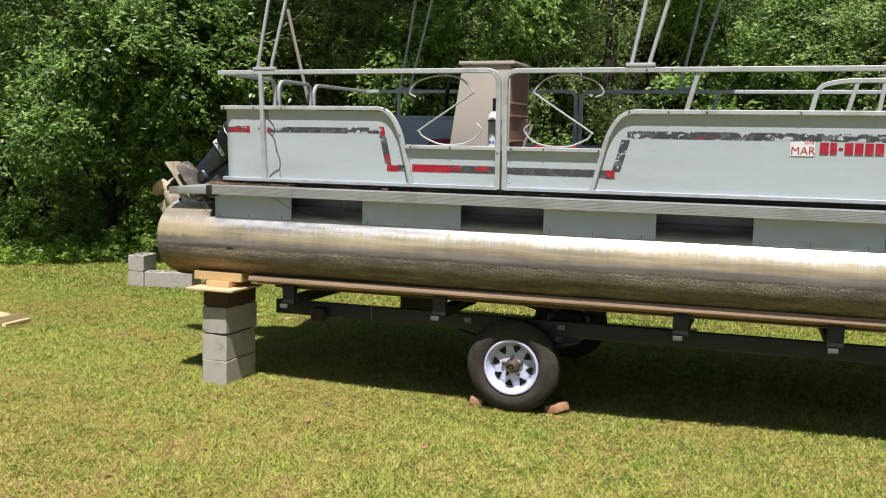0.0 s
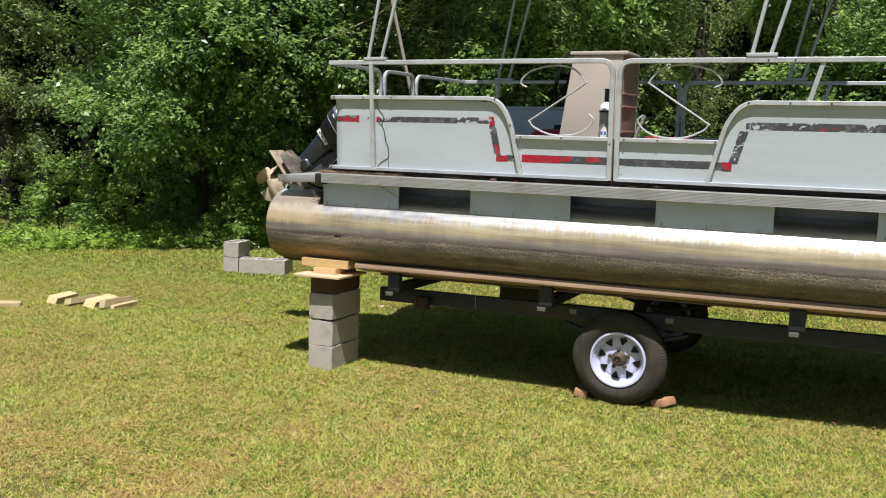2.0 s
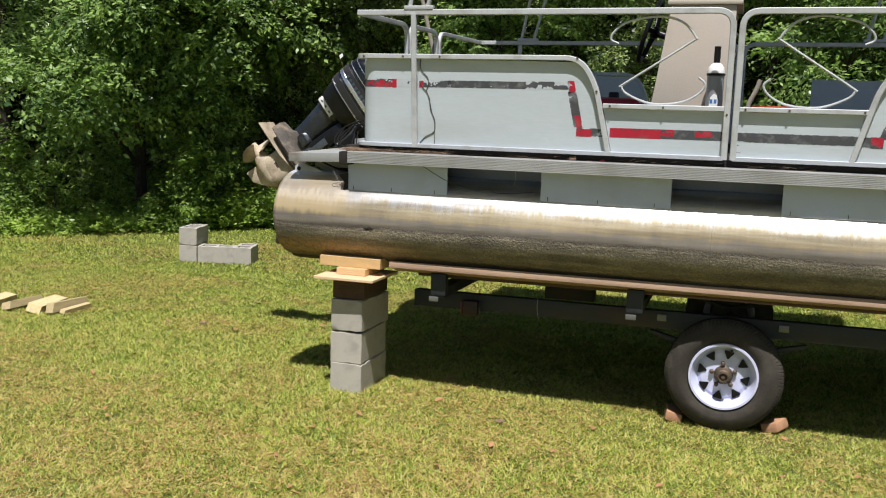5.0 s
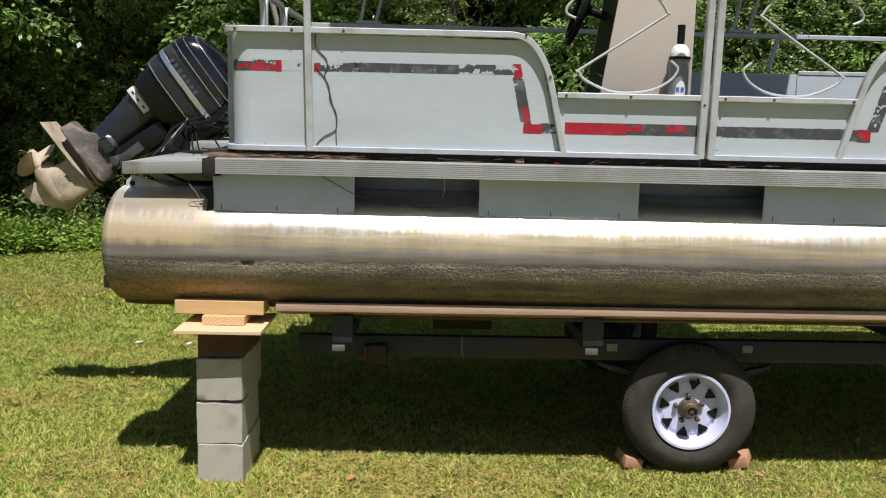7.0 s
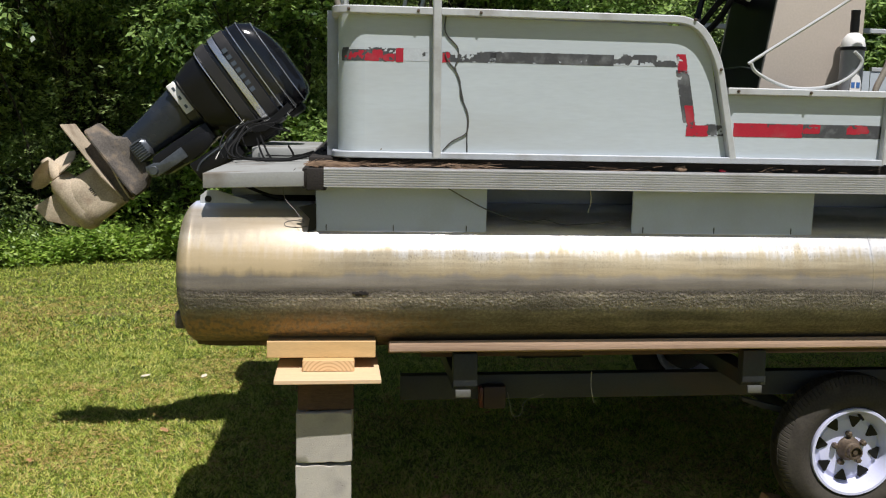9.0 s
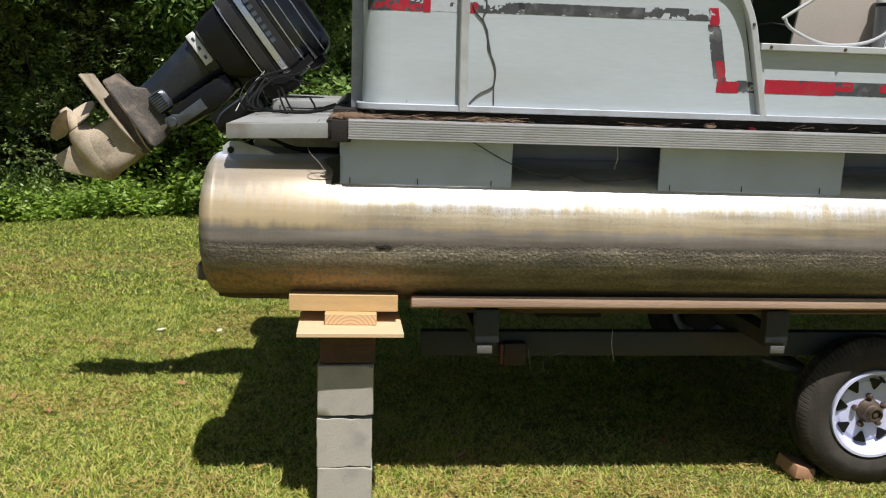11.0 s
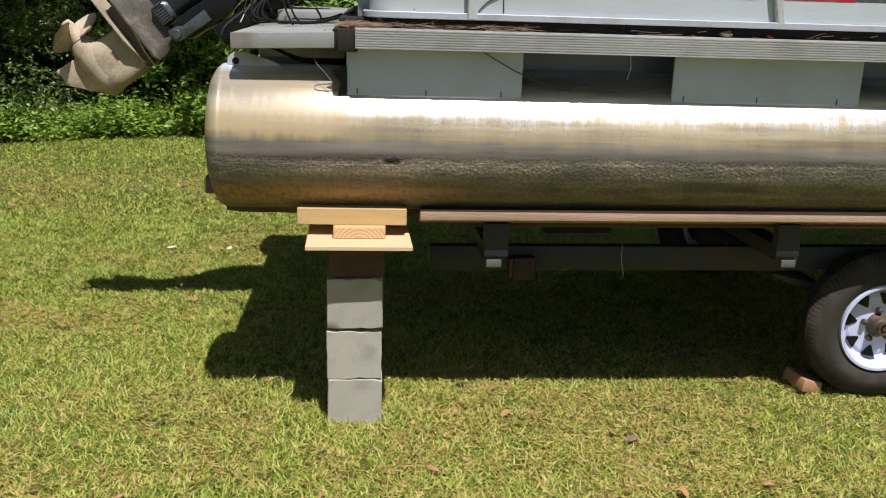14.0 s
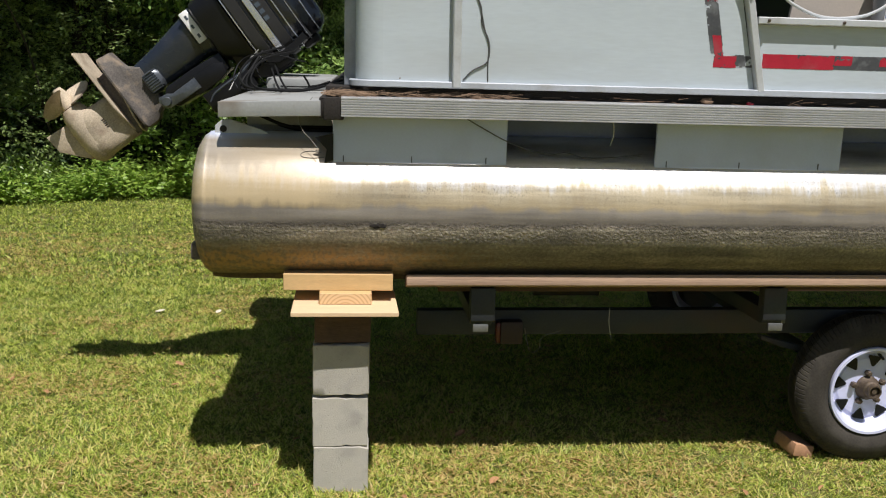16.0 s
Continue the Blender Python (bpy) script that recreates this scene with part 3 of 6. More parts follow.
def tube(path, radius, sides=10, square=None, bm=None, taper=None):
    """A round (or, with square=(wide, high), rectangular) bar along a path, with closed ends."""
    bm = bm or bmesh.new()
    path = [Vector(p) for p in path]
    rings, ref = [], None
    for i, p in enumerate(path):
        d = (path[min(i + 1, len(path) - 1)] - path[max(i - 1, 0)]).normalized()
        side = d.cross(Vector((0, 1, 0)) if abs(d.y) < 0.9 else Vector((0, 0, 1))).normalized() if ref is None else (ref - d * ref.dot(d)).normalized()
        ref = side
        other = d.cross(side).normalized()
        if square:
            a, b = square[0] / 2, square[1] / 2
            c = 0.25 * min(a, b)
            shape = [(a, b - c), (a - c, b), (-a + c, b), (-a, b - c), (-a, -b + c), (-a + c, -b), (a - c, -b), (a, -b + c)]
        else:
            r = radius * (1 + (taper - 1) * i / (len(path) - 1)) if taper is not None else radius
            shape = [(r * math.cos(2 * math.pi * k / sides), r * math.sin(2 * math.pi * k / sides)) for k in range(sides)]
        rings.append([bm.verts.new(p + side * x + other * y) for x, y in shape])
    for r0, r1 in zip(rings, rings[1:]):
        for k in range(len(r0)):
            j = (k + 1) % len(r0)
            bm.faces.new((r0[k], r0[j], r1[j], r1[k]))
    bm.faces.new(rings[0][::-1])
    bm.faces.new(rings[-1])
    return bm


def lathe(profile, sides=32, axis="z", bm=None, caps=True):
    """Turns a profile of (radius, height) round an axis; both ends are closed."""
    bm = bm or bmesh.new()
    put = {"z": lambda r, c, s, h: (r * c, r * s, h), "y": lambda r, c, s, h: (r * c, h, r * s), "x": lambda r, c, s, h: (h, r * c, r * s)}[axis]
    rings = []
    for r, h in profile:
        if r < 1e-6:
            rings.append([bm.verts.new(put(0, 0, 0, h))])
        else:
            rings.append([bm.verts.new(put(r, math.cos(2 * math.pi * k / sides), math.sin(2 * math.pi * k / sides), h)) for k in range(sides)])
    for a, b in zip(rings, rings[1:]):
        for k in range(sides):
            j = (k + 1) % sides
            if len(a) == 1 and len(b) == 1:
                continue
            if len(a) == 1:
                bm.faces.new((a[0], b[j], b[k]))
            elif len(b) == 1:
                bm.faces.new((a[k], a[j], b[0]))
            else:
                bm.faces.new((a[k], a[j], b[j], b[k]))
    for ring in (rings[0], rings[-1]) if caps else ():
        if len(ring) > 2:
            bm.faces.new(ring)
    return bm


def loft(sections, sides=28, power=4.0, bm=None):
    """Rounded-rectangle sections (height, x0, x1, half width) stacked along z."""
    bm = bm or bmesh.new()
    rings = []
    for q, x0, x1, hw in sections:
        ring = []
        for k in range(sides):
            a = 2 * math.pi * k / sides
            c, s = math.cos(a), math.sin(a)
            f = (abs(c) ** power + abs(s) ** power) ** (-1 / power)
            ring.append(bm.verts.new(((x0 + x1) / 2 + (x1 - x0) / 2 * c * f, hw * s * f, q)))
        rings.append(ring)
    for a, b in zip(rings, rings[1:]):
        for k in range(sides):
            j = (k + 1) % sides
            bm.faces.new((a[k], a[j], b[j], b[k]))
    bm.faces.new(rings[0][::-1])
    bm.faces.new(rings[-1])
    return bm


def flakes(u0, u1, w0, w1, seed, gone=0.0, slope=0.0, step=0.0035):
    """A strip of worn paint as small cells, painted or bare, with torn edges; gone 0 is whole, 1 nearly bare."""
    bm = bmesh.new()
    n, m = max(2, round((u1 - u0) / step)), max(2, round((w1 - w0) / step))
    grid = {}

    def corner(i, j):
        if (i, j) not in grid:
            u, w = u0 + (u1 - u0) * i / n, w0 + (w1 - w0) * j / m
            p = Vector((u * 310, w * 310, seed))
            du, dw = 0.55 * step * noise.noise(p), 0.55 * step * noise.noise(p + Vector((9, 4, 50)))
            grid[i, j] = bm.verts.new((u + du + slope * (w - w0), 0.0, w + dw))
        return grid[i, j]
    for i in range(n):
        for j in range(m):
            u, w = u0 + (u1 - u0) * (i + 0.5) / n, w0 + (w1 - w0) * (j + 0.5) / m
            f = 0.75 * noise.noise(Vector((u * 22 + w * 9, w * 48 - u * 5, seed * 3.7))) + 0.4 * noise.noise(Vector((u * 90, w * 130, seed * 1.3)))
            rim = 0.16 * (j == m - 1) + 0.10 * (j == 0) + 0.10 * (i in (0, n - 1))
            cell = bm.faces.new((corner(i, j), corner(i + 1, j), corner(i + 1, j + 1), corner(i, j + 1)))
            cell.material_index = 0 if f - rim > 1.15 * gone - 0.62 else 1
    return bm


# ---- ground ----
def rise(x):
    """The lawn lifts a little towards the boat's bow."""
    k = np.clip((x + 0.9) / 2.0, 0, 1)
    return 0.055 * k * k * (3 - 2 * k)


bm = bmesh.new()
xs = [-400, -120, -50, -30, -20] + [-14 + 0.5 * i for i in range(49)] + [16, 30, 60, 150, 400]
ys = [-400, -120, -40, -15, -5] + [0.5 * i for i in range(41)] + [26, 40, 80, 150, 400]
rows = [[bm.verts.new((x, y, float(rise(x)) + 0.012 * noise.noise(Vector((x * 0.35, y * 0.35, 3)))  * (abs(x) < 15 and 0 < y < 20))) for x in xs] for y in ys]
for r0, r1 in zip(rows, rows[1:]):
    for i in range(len(xs) - 1):
        bm.faces.new((r0[i], r0[i + 1], r1[i + 1], r1[i]))
tagged(part("ground", bm, GROUND, None), "mown lawn of green and straw-coloured grass", "ground", kind="structure")


def field(x, y, cell, seed):
    """Smooth random values from 0 to 1 over the plan, one knot per cell."""
    table = np.random.default_rng(seed).uniform(0, 1, (64, 64))
    u, v = x / cell, y / cell
    i, j = np.floor(u).astype(int), np.floor(v).astype(int)
    f, g = u - i, v - j
    f, g = f * f * (3 - 2 * f), g * g * (3 - 2 * g)
    at = lambda p, q: table[p % 64, q % 64]
    return (at(i, j) * (1 - f) + at(i + 1, j) * f) * (1 - g) + (at(i, j + 1) * (1 - f) + at(i + 1, j + 1) * f) * g


def blades(name, count, x0, x1, y0, y1, tall, wide, seed, label, material, keep, thin=1.0, slope=(0.6, 1.56), lift=0.0):
    """Separate grass blades, matted in small tufts that lean together, as one mesh."""
    rng = np.random.default_rng(seed)
    x, y = rng.uniform(x0, x1, count), y0 + (y1 - y0) * rng.uniform(0, 1, count) ** thin
    tuft = 0.6 * field(x, y, 0.055, 31) + 0.4 * field(x, y, 0.16, 32)
    ok = keep(x, y) & (rng.uniform(0, 1, count) < 0.45 + 1.1 * tuft)
    x, y, tuft = x[ok], y[ok], tuft[ok]
    n = len(x)
    patch = field(x, y, 1.1, 33)
    h = tall * rng.uniform(0.5, 1.2, n) * (0.6 + 0.3 * patch + 0.45 * tuft)
    w = wide * rng.uniform(0.65, 1.35, n)
    a = 4 * np.pi * field(x, y, 0.06, 34) + rng.normal(0, 1.6, n)
    lean = rng.uniform(*slope, n)
    dx, dy = np.cos(a), np.sin(a)
    zero = np.zeros(n)
    base = np.stack([x, y, rise(x) - 0.003 + 0.006 * tuft + lift], 1)
    roll = rng.normal(0, 0.5, n)
    side = np.stack([-dy * np.cos(roll), dx * np.cos(roll), np.sin(roll)], 1) * w[:, None] / 2
    out = np.stack([dx, dy, zero], 1)
    up = np.array([[0, 0, 1.0]])
    twist = np.stack([-dy, dx, zero], 1) * (h * rng.normal(0, 0.2, n))[:, None]
    tip = base + out * (h * np.sin(lean))[:, None] + twist + up * np.maximum(h * np.cos(lean), 0.004)[:, None]
    v = np.stack([base - side, base + side, tip], 1).reshape(-1, 3)
    loops = np.arange(3 * n)
    starts = np.arange(len(loops) // 3) * 3
    me = bpy.data.meshes.new(name)
    me.vertices.add(len(v))
    me.vertices.foreach_set("co", v.ravel().astype(np.float32))
    me.loops.add(len(loops))
    me.loops.foreach_set("vertex_index", loops.astype(np.int32))
    me.polygons.add(len(starts))
    me.polygons.foreach_set("loop_start", starts.astype(np.int32))
    me.update(calc_edges=True)
    me.materials.append(material)
    return tagged(new(name, me), label, "grass", kind="stuff")


def lawn(x, y):
    """Where the lawn is seen from near: ahead of the walk, with a ragged border."""
    x = x + 2.0 * (field(x, y, 0.045, 35) - 0.5)
    y = y + 1.2 * (field(x, y, 0.05, 36) - 0.5)
    near = (x > -3.9 - 1.35 * (y - 2.4)) & (x < 1.6 + 0.35 * (y - 4.0))
    return near & (y > 5.6 - 0.95 * (x + 5.2)) | near & (y > 4.6) | near & (x < -1.0) & (y > 2.4)


blades("grass", 1600000, -9.5, 3.2, 1.9, 9.0, 0.038, 0.0060, 3, "short mown grass, green with straw-coloured blades", BLADE, lawn)
blades("far_grass", 430000, -13, 4, 8.5, 15.0, 0.046, 0.0105, 4, "mown grass running to the edge of the wood", BLADE, lambda x, y: x > -30, 1.4)
blades("outer_grass", 560000, -17, 13, -7, 10, 0.055, 0.017, 5, "mown grass round about", BLADE, lambda x, y: ~lawn(x, y) | (y > 9.0) | (y < 1.9))
blades("dead_grass", 420000, -9.5, 3.2, 2.2, 11.0, 0.038, 0.0060, 7, "dead tan grass lying in the lawn", THATCH, lambda x, y: (lawn(x, y) | (y > 9)) & (0.75 * field(x, y, 0.55, 37) + 0.5 * field(x, y, 0.13, 38) + 0.45 * (field(x, y, 0.02, 39) - 0.5) > 0.53 + 0.055 * (np.minimum(y, 6.4) - 3.5)), slope=(1.25, 1.62), lift=0.012)


# ---- trees and undergrowth ----
def leaf_cloud(name, twigs, per, leaf, rng, material, broad=1.0):
    """Leaves in sprays along drooping twigs. twigs: (n, 6) of start and direction."""
    n = len(twigs)
    t = rng.uniform(0.05, 1, (n, per))
    start, way = twigs[:, None, :3], twigs[:, None, 3:]
    length = np.linalg.norm(twigs[:, 3:], axis=1)[:, None, None]
    p = start + way * t[..., None] + np.array([0, 0, -0.35]) * (t[..., None] ** 2) * length
    p = p + rng.normal(0, 0.025, p.shape)
    p = p.reshape(-1, 3)
    m = len(p)
    a = rng.uniform(0, 2 * np.pi, m)
    d = np.stack([np.cos(a), np.sin(a), rng.uniform(-0.9, 0.25, m)], 1)
    d += np.repeat(twigs[:, 3:] / np.maximum(length[:, 0], 1e-6), per, axis=0) * 0.7
    d /= np.linalg.norm(d, axis=1)[:, None]
    up = rng.normal(0, 0.55, (m, 3)) + np.array([0, -0.25, 1.0])
    s = np.cross(d, up)
    s /= np.linalg.norm(s, axis=1)[:, None]
    nrm = np.cross(s, d)
    L = (leaf * rng.uniform(0.6, 1.25, m))[:, None]
    W = L * broad * rng.uniform(0.15, 0.24, m)[:, None]
    v = np.stack([p, p + d * L * 0.45 + s * W - nrm * L * 0.05, p + d * L - nrm * L * 0.12, p + d * L * 0.45 - s * W - nrm * L * 0.05], 1).reshape(-1, 3)
    k = np.arange(m)[:, None] * 4
    loops = np.concatenate([k + [0, 1, 2], k + [0, 2, 3]], 1).ravel()
    starts = np.arange(2 * m) * 3
    me = bpy.data.meshes.new(name)
    me.vertices.add(len(v))
    me.vertices.foreach_set("co", v.ravel().astype(np.float32))
    me.loops.add(len(loops))
    me.loops.foreach_set("vertex_index", loops.astype(np.int32))
    me.polygons.add(len(starts))
    me.polygons.foreach_set("loop_start", starts.astype(np.int32))
    me.update(calc_edges=True)
    me.materials.append(material)
    return me


def crown_twigs(rng, lobes, count, reach, clump=21):
    """Twigs in tufts that spring from the outer shell of several uneven lobes (x, y, z, radius, squash)."""
    lobes = np.array(lobes)
    tufts = max(12, count // clump)
    pick = rng.choice(len(lobes), tufts, p=lobes[:, 3] ** 2 / (lobes[:, 3] ** 2).sum())
    d = rng.normal(0, 1, (tufts, 3))
    d /= np.linalg.norm(d, axis=1)[:, None]
    r = lobes[pick, 3] * rng.uniform(0.45, 1.08, tufts) ** 0.6
    centre = lobes[pick, :3] + d * r[:, None] * np.stack([np.ones(tufts), np.ones(tufts), lobes[pick, 4]], 1)
    size = rng.uniform(0.15, 0.42, tufts) * (clump / 21) ** 0.35
    t = rng.integers(0, tufts, count)
    e = rng.normal(0, 1, (count, 3))
    e /= np.linalg.norm(e, axis=1)[:, None]
    p = centre[t] + e * (size[t] * rng.uniform(0.2, 1, count))[:, None] * np.array([1.25, 1.25, 0.6])
    way = (e * 0.6 + d[t] * 0.8 + np.array([0, 0, 0.12])) * (reach * rng.uniform(0.5, 1.2, count))[:, None]
    ok = p[:, 2] > 0.12
    return np.concatenate([p, way], 1)[ok]


def limbs(bm, rng, height, lobes, thick):
    """Tapered trunk and a limb into each lobe."""
    trunk = [Vector((0.12 * noise.noise(Vector((i, height, 1))), 0.12 * noise.noise(Vector((i, height, 5))), height * i / 6)) for i in range(7)]
    trunk[0].x = trunk[0].y = 0
    tube(trunk, thick, 9, bm=bm, taper=0.3)
    for x, y, z, r, q in lobes:
        base = trunk[min(5, max(1, int(5 * (z - r * 0.6) / height)))]
        end = Vector((x, y, z))
        midp = base.lerp(end, 0.5) + Vector((rng.uniform(-0.15, 0.15), rng.uniform(-0.15, 0.15), 0.18))
        tube(smooth_path([base, midp, end], 4), thick * 0.42, 7, bm=bm, taper=0.25)
        for k in range(5):
            tip = end + Vector(rng.normal(0, 1, 3)).normalized() * r * 0.9
            tube(smooth_path([midp.lerp(end, 0.6), end.lerp(tip, 0.5) + Vector((0, 0, 0.1)), tip], 3), thick * 0.14, 5, bm=bm, taper=0.3)
    return bm


def tree(seed, lobes, height, thick, sprays, per, leaf, reach, material, label, category="tree", clump=21, broad=1.0):
    rng = np.random.default_rng(seed)
    t = thing(category if category == "tree" else "shrub", Matrix(), label, category, "trees along the wood's edge")
    part("trunk", limbs(bmesh.new(), rng, height, lobes, thick), BARK, t)
    ob = new("crown", leaf_cloud("crown", crown_twigs(rng, lobes, sprays, reach, clump), per, leaf, rng, material, broad))
    ob.parent = t
    return t


TREE_A = tree(11, [(-0.2, -1.7, 2.05, 0.85, 0.8), (0.2, -1.0, 3.4, 1.3, 0.9), (-1.1, -0.7, 2.95, 1.0, 0.85), (1.35, -0.75, 3.15, 1.05, 0.85), (0.85, -1.55, 2.85, 0.8, 0.8), (0.2, -1.7, 3.5, 0.7, 0.8), (0.4, -0.2, 4.7, 1.4, 0.9), (-0.8, 0.0, 4.1, 1.1, 1.0), (0.1, 1.2, 1.2, 1.0, 0.9), (1.2, 1.3, 1.1, 0.9, 0.9), (-1.1, 1.2, 1.1, 0.9, 0.9)], 4.6, 0.09, 6400, 11, 0.094, 0.38, LEAF_A, "leafy broad-leaved tree with drooping bright green sprays", clump=36, broad=1.2)
TREE_B = tree(12, [(0.0, 0.0, 4.8, 1.5, 1.0), (-1.0, -0.3, 3.4, 1.2, 0.8), (1.1, -0.2, 3.2, 1.3, 0.9), (0.2, -0.5, 2.0, 1.2, 0.8), (-0.6, 0.1, 1.0, 1.0, 0.8)], 5.2, 0.11, 4200, 13, 0.066, 0.34, LEAF_B, "dense dark green tree at the edge of the wood", clump=42)
TREE_C = tree(13, [(0.0, 0.0, 0.75, 0.8, 0.85), (0.8, -0.1, 0.55, 0.65, 0.8), (-0.8, 0.1, 0.6, 0.7, 0.8), (0.2, 0.1, 1.5, 0.75, 0.9)], 1.4, 0.035, 900, 9, 0.11, 0.26, LEAF_C, "low leafy shrub under the trees", "shrub", clump=26, broad=1.2)
TREE_D = tree(14, [(0.0, 0.0, 6.5, 1.9, 1.0), (-1.2, 0.1, 5.2, 1.5, 0.9), (1.3, 0.0, 5.0, 1.5, 0.9), (0.0, -0.3, 3.8, 1.5, 0.9), (-0.5, 0, 2.2, 1.4, 0.9), (0.6, 0, 1.0, 1.3, 0.8)], 7.0, 0.16, 1000, 10, 0.17, 0.5, LEAF_B, "tall dark tree deeper in the wood")
# crown is added above the view so that the trees below fall in shade
SHADE_TREE = tree(15, [(0.2, -2.3, 6.9, 1.5, 0.7), (-1.2, -1.9, 6.6, 1.3, 0.7), (1.4, -2.0, 6.7, 1.4, 0.7), (0.1, -0.6, 7.4, 1.5, 0.8), (0.3, -3.2, 6.5, 1.1, 0.6)], 7.2, 0.13, 1200, 11, 0.15, 0.45, LEAF_B, "tall tree with an unseen crown added to shade the wood's edge")
TREE_A.matrix_world = pose(-9.5, 12.55, 0, 0, 0, 10)
for x, y, r, s in ((-3.4, 14.9, 250, 0.95), (0.2, 14.9, 70, 0.95), (4.3, 14.9, 320, 0.95), (-9.4, 14.0, 25, 1.1)):
    copy_thing(TREE_A, pose(x, y, 0, 0, 0, r) @ Matrix.Scale(s, 4))
TREE_B.matrix_world = pose(-5.1, 15.3, 0, 0, 0, 0)
for x, y, r, s in ((-7.9, 14.4, 140, 1.0), (-9.0, 13.7, 40, 0.95), (-6.5, 15.0, 60, 1.05), (-1.8, 15.2, 200, 1.0), (2.2, 15.2, 290, 1.0), (6.4, 15.0, 80, 1.0), (-14.4, 13.0, 10, 1.0)):
    copy_thing(TREE_B, pose(x, y, 0, 0, 0, r) @ Matrix.Scale(s, 4))
TREE_D.matrix_world = pose(-9.5, 16.2, 0)
for i, (x, y) in enumerate(((-15.5, 13.5), (-12.6, 15.4), (-6.6, 17.3), (-3.4, 17.6), (-0.2, 17.8), (3.2, 17.6), (6.4, 17.8), (9.2, 16.8))):
    copy_thing(TREE_D, pose(x, y, 0, 0, 0, 70 * i + 20))
SHADE_TREE.matrix_world = pose(-6.6, 15.8, 0)
copy_thing(SHADE_TREE, pose(-4.9, 15.7, 0, 0, 0, -12))
copy_thing(SHADE_TREE, pose(-8.4, 15.7, 0, 0, 0, 8))
copy_thing(SHADE_TREE, pose(-12.3, 12.9, 0, 0, 0, 30))
TREE_C.matrix_world = pose(-4.2, 14.2, 0)
for i, (x, y) in enumerate(((-2.5, 14.0), (-0.8, 14.1), (1.0, 14.0), (2.8, 14.1))):
    copy_thing(TREE_C, pose(x, y, 0, 0, 0, 50 * i + 10) @ Matrix.Scale(0.85 + 0.1 * (i % 4), 4))
for x, y, r, s in ((-10.5, 10.3, 35, 0.62), (-11.3, 9.6, 120, 0.6), (-9.7, 10.9, 210, 0.42), (-9.45, 11.75, 160, 0.42), (-8.3, 12.05, 280, 0.6)):
    copy_thing(TREE_C, pose(x, y, 0, 0, 0, r) @ Matrix.Scale(s, 4))

# bare dead growth at the wood's edge
dead = thing("dead_shrub", pose(-11.55, 9.35, 0, 0, 0, 20), "bare dead shrub with pale twisted branches", "shrub")
rng = np.random.default_rng(61)
for k in range(12):
    a, r, h = 2 * math.pi * k / 12 + rng.uniform(-0.2, 0.2), rng.uniform(0.3, 0.75), rng.uniform(1.6, 2.6)
    stem = [Vector((0.04 * math.cos(a), 0.04 * math.sin(a), 0.0)), Vector((0.3 * r * math.cos(a), 0.3 * r * math.sin(a), 0.45 * h)), Vector((0.75 * r * math.cos(a + 0.3), 0.75 * r * math.sin(a + 0.3), 0.85 * h)), Vector((r * math.cos(a + 0.5), r * math.sin(a + 0.5), h * 0.92))]
    b = tube(smooth_path(stem, 5), 0.010, 6, taper=0.3)
    for j in range(4):
        p = stem[2].lerp(stem[1], rng.uniform(0, 0.9))
        q = p + Vector(rng.normal(0, 0.22, 3)) + Vector((0, 0, 0.1))
        tube(smooth_path([p, p.lerp(q, 0.5) + Vector(rng.normal(0, 0.05, 3)), q], 4), 0.006, 5, bm=b, taper=0.3)
    part("branch", b, DEAD_WOOD, dead)
sapling = thing("bare_sapling", pose(-7.6, 12.9, 0), "thin bare sapling with a pale leaning branch", "sapling")
part("stem", tube(smooth_path([(0.95, 1.5, 0), (0.8, 0.7, 1.9), (0.5, -0.84, 3.18)], 6), 0.016, 7, taper=0.6), BARK, sapling)
part("branch", tube(smooth_path([(0.5, -0.84, 3.18), (0.85, -0.72, 3.36), (1.3, -0.4, 3.66), (1.7, -0.2, 4.1)], 5), 0.011, 6, taper=0.4), DEAD_WOOD, sapling)
part("branch", tube(smooth_path([(0.85, -0.72, 3.36), (1.1, -0.75, 3.33), (1.4, -0.6, 3.42)], 5), 0.006, 6, taper=0.4), DEAD_WOOD, sapling)

# low weeds along the edge of the wood
rng = np.random.default_rng(21)
k = 6000
along = np.clip(rng.normal(0.5, 0.24, k), 0, 1)
edge = np.array([[-11.6, 8.0], [-10.0, 9.5], [-8.8, 10.9], [-7.6, 12.4], [-6.6, 13.2], [-4.5, 13.9], [0, 14.3], [5, 14.4]])
knots = np.linspace(0, 1, len(edge))
wx, wy = np.interp(along, knots, edge[:, 0]), np.interp(along, knots, edge[:, 1])
out = np.abs(rng.normal(0, 0.8, k))
px, py = wx + rng.normal(0, 0.12, k) - out * 0.35, wy + out * 0.8 + rng.normal(0, 0.08, k)
clump = 0.75 + 1.0 * (0.5 + 0.5 * np.sin(px * 5.1 + 2 * np.sin(py * 3.7))) * (0.5 + 0.5 * np.sin(px * 2.3 + 1.0))
way = np.stack([rng.normal(0, 0.14, k), rng.normal(-0.08, 0.14, k), rng.uniform(0.10, 0.46, k) * clump], 1)
# taller clumps where the lawn's corner meets the wood
tall = rng.integers(0, k, 900)
tall = tall[(px[tall] < -4.6) & (px[tall] > -10)]
way[tall, 2] *= 1.5
way[:, 2] *= np.where((px > -8.0) & (px < -4.8), 1.45, 1.0)
lush = (px > -8.2) | (rng.uniform(0, 1, k) < 0.65)
px, py, way, k = px[lush], py[lush], way[lush], int(lush.sum())
weeds = new("weeds", leaf_cloud("weeds", np.concatenate([np.stack([px, py, np.full(k, 0.02)], 1), way], 1), 12, 0.078, rng, WEED))
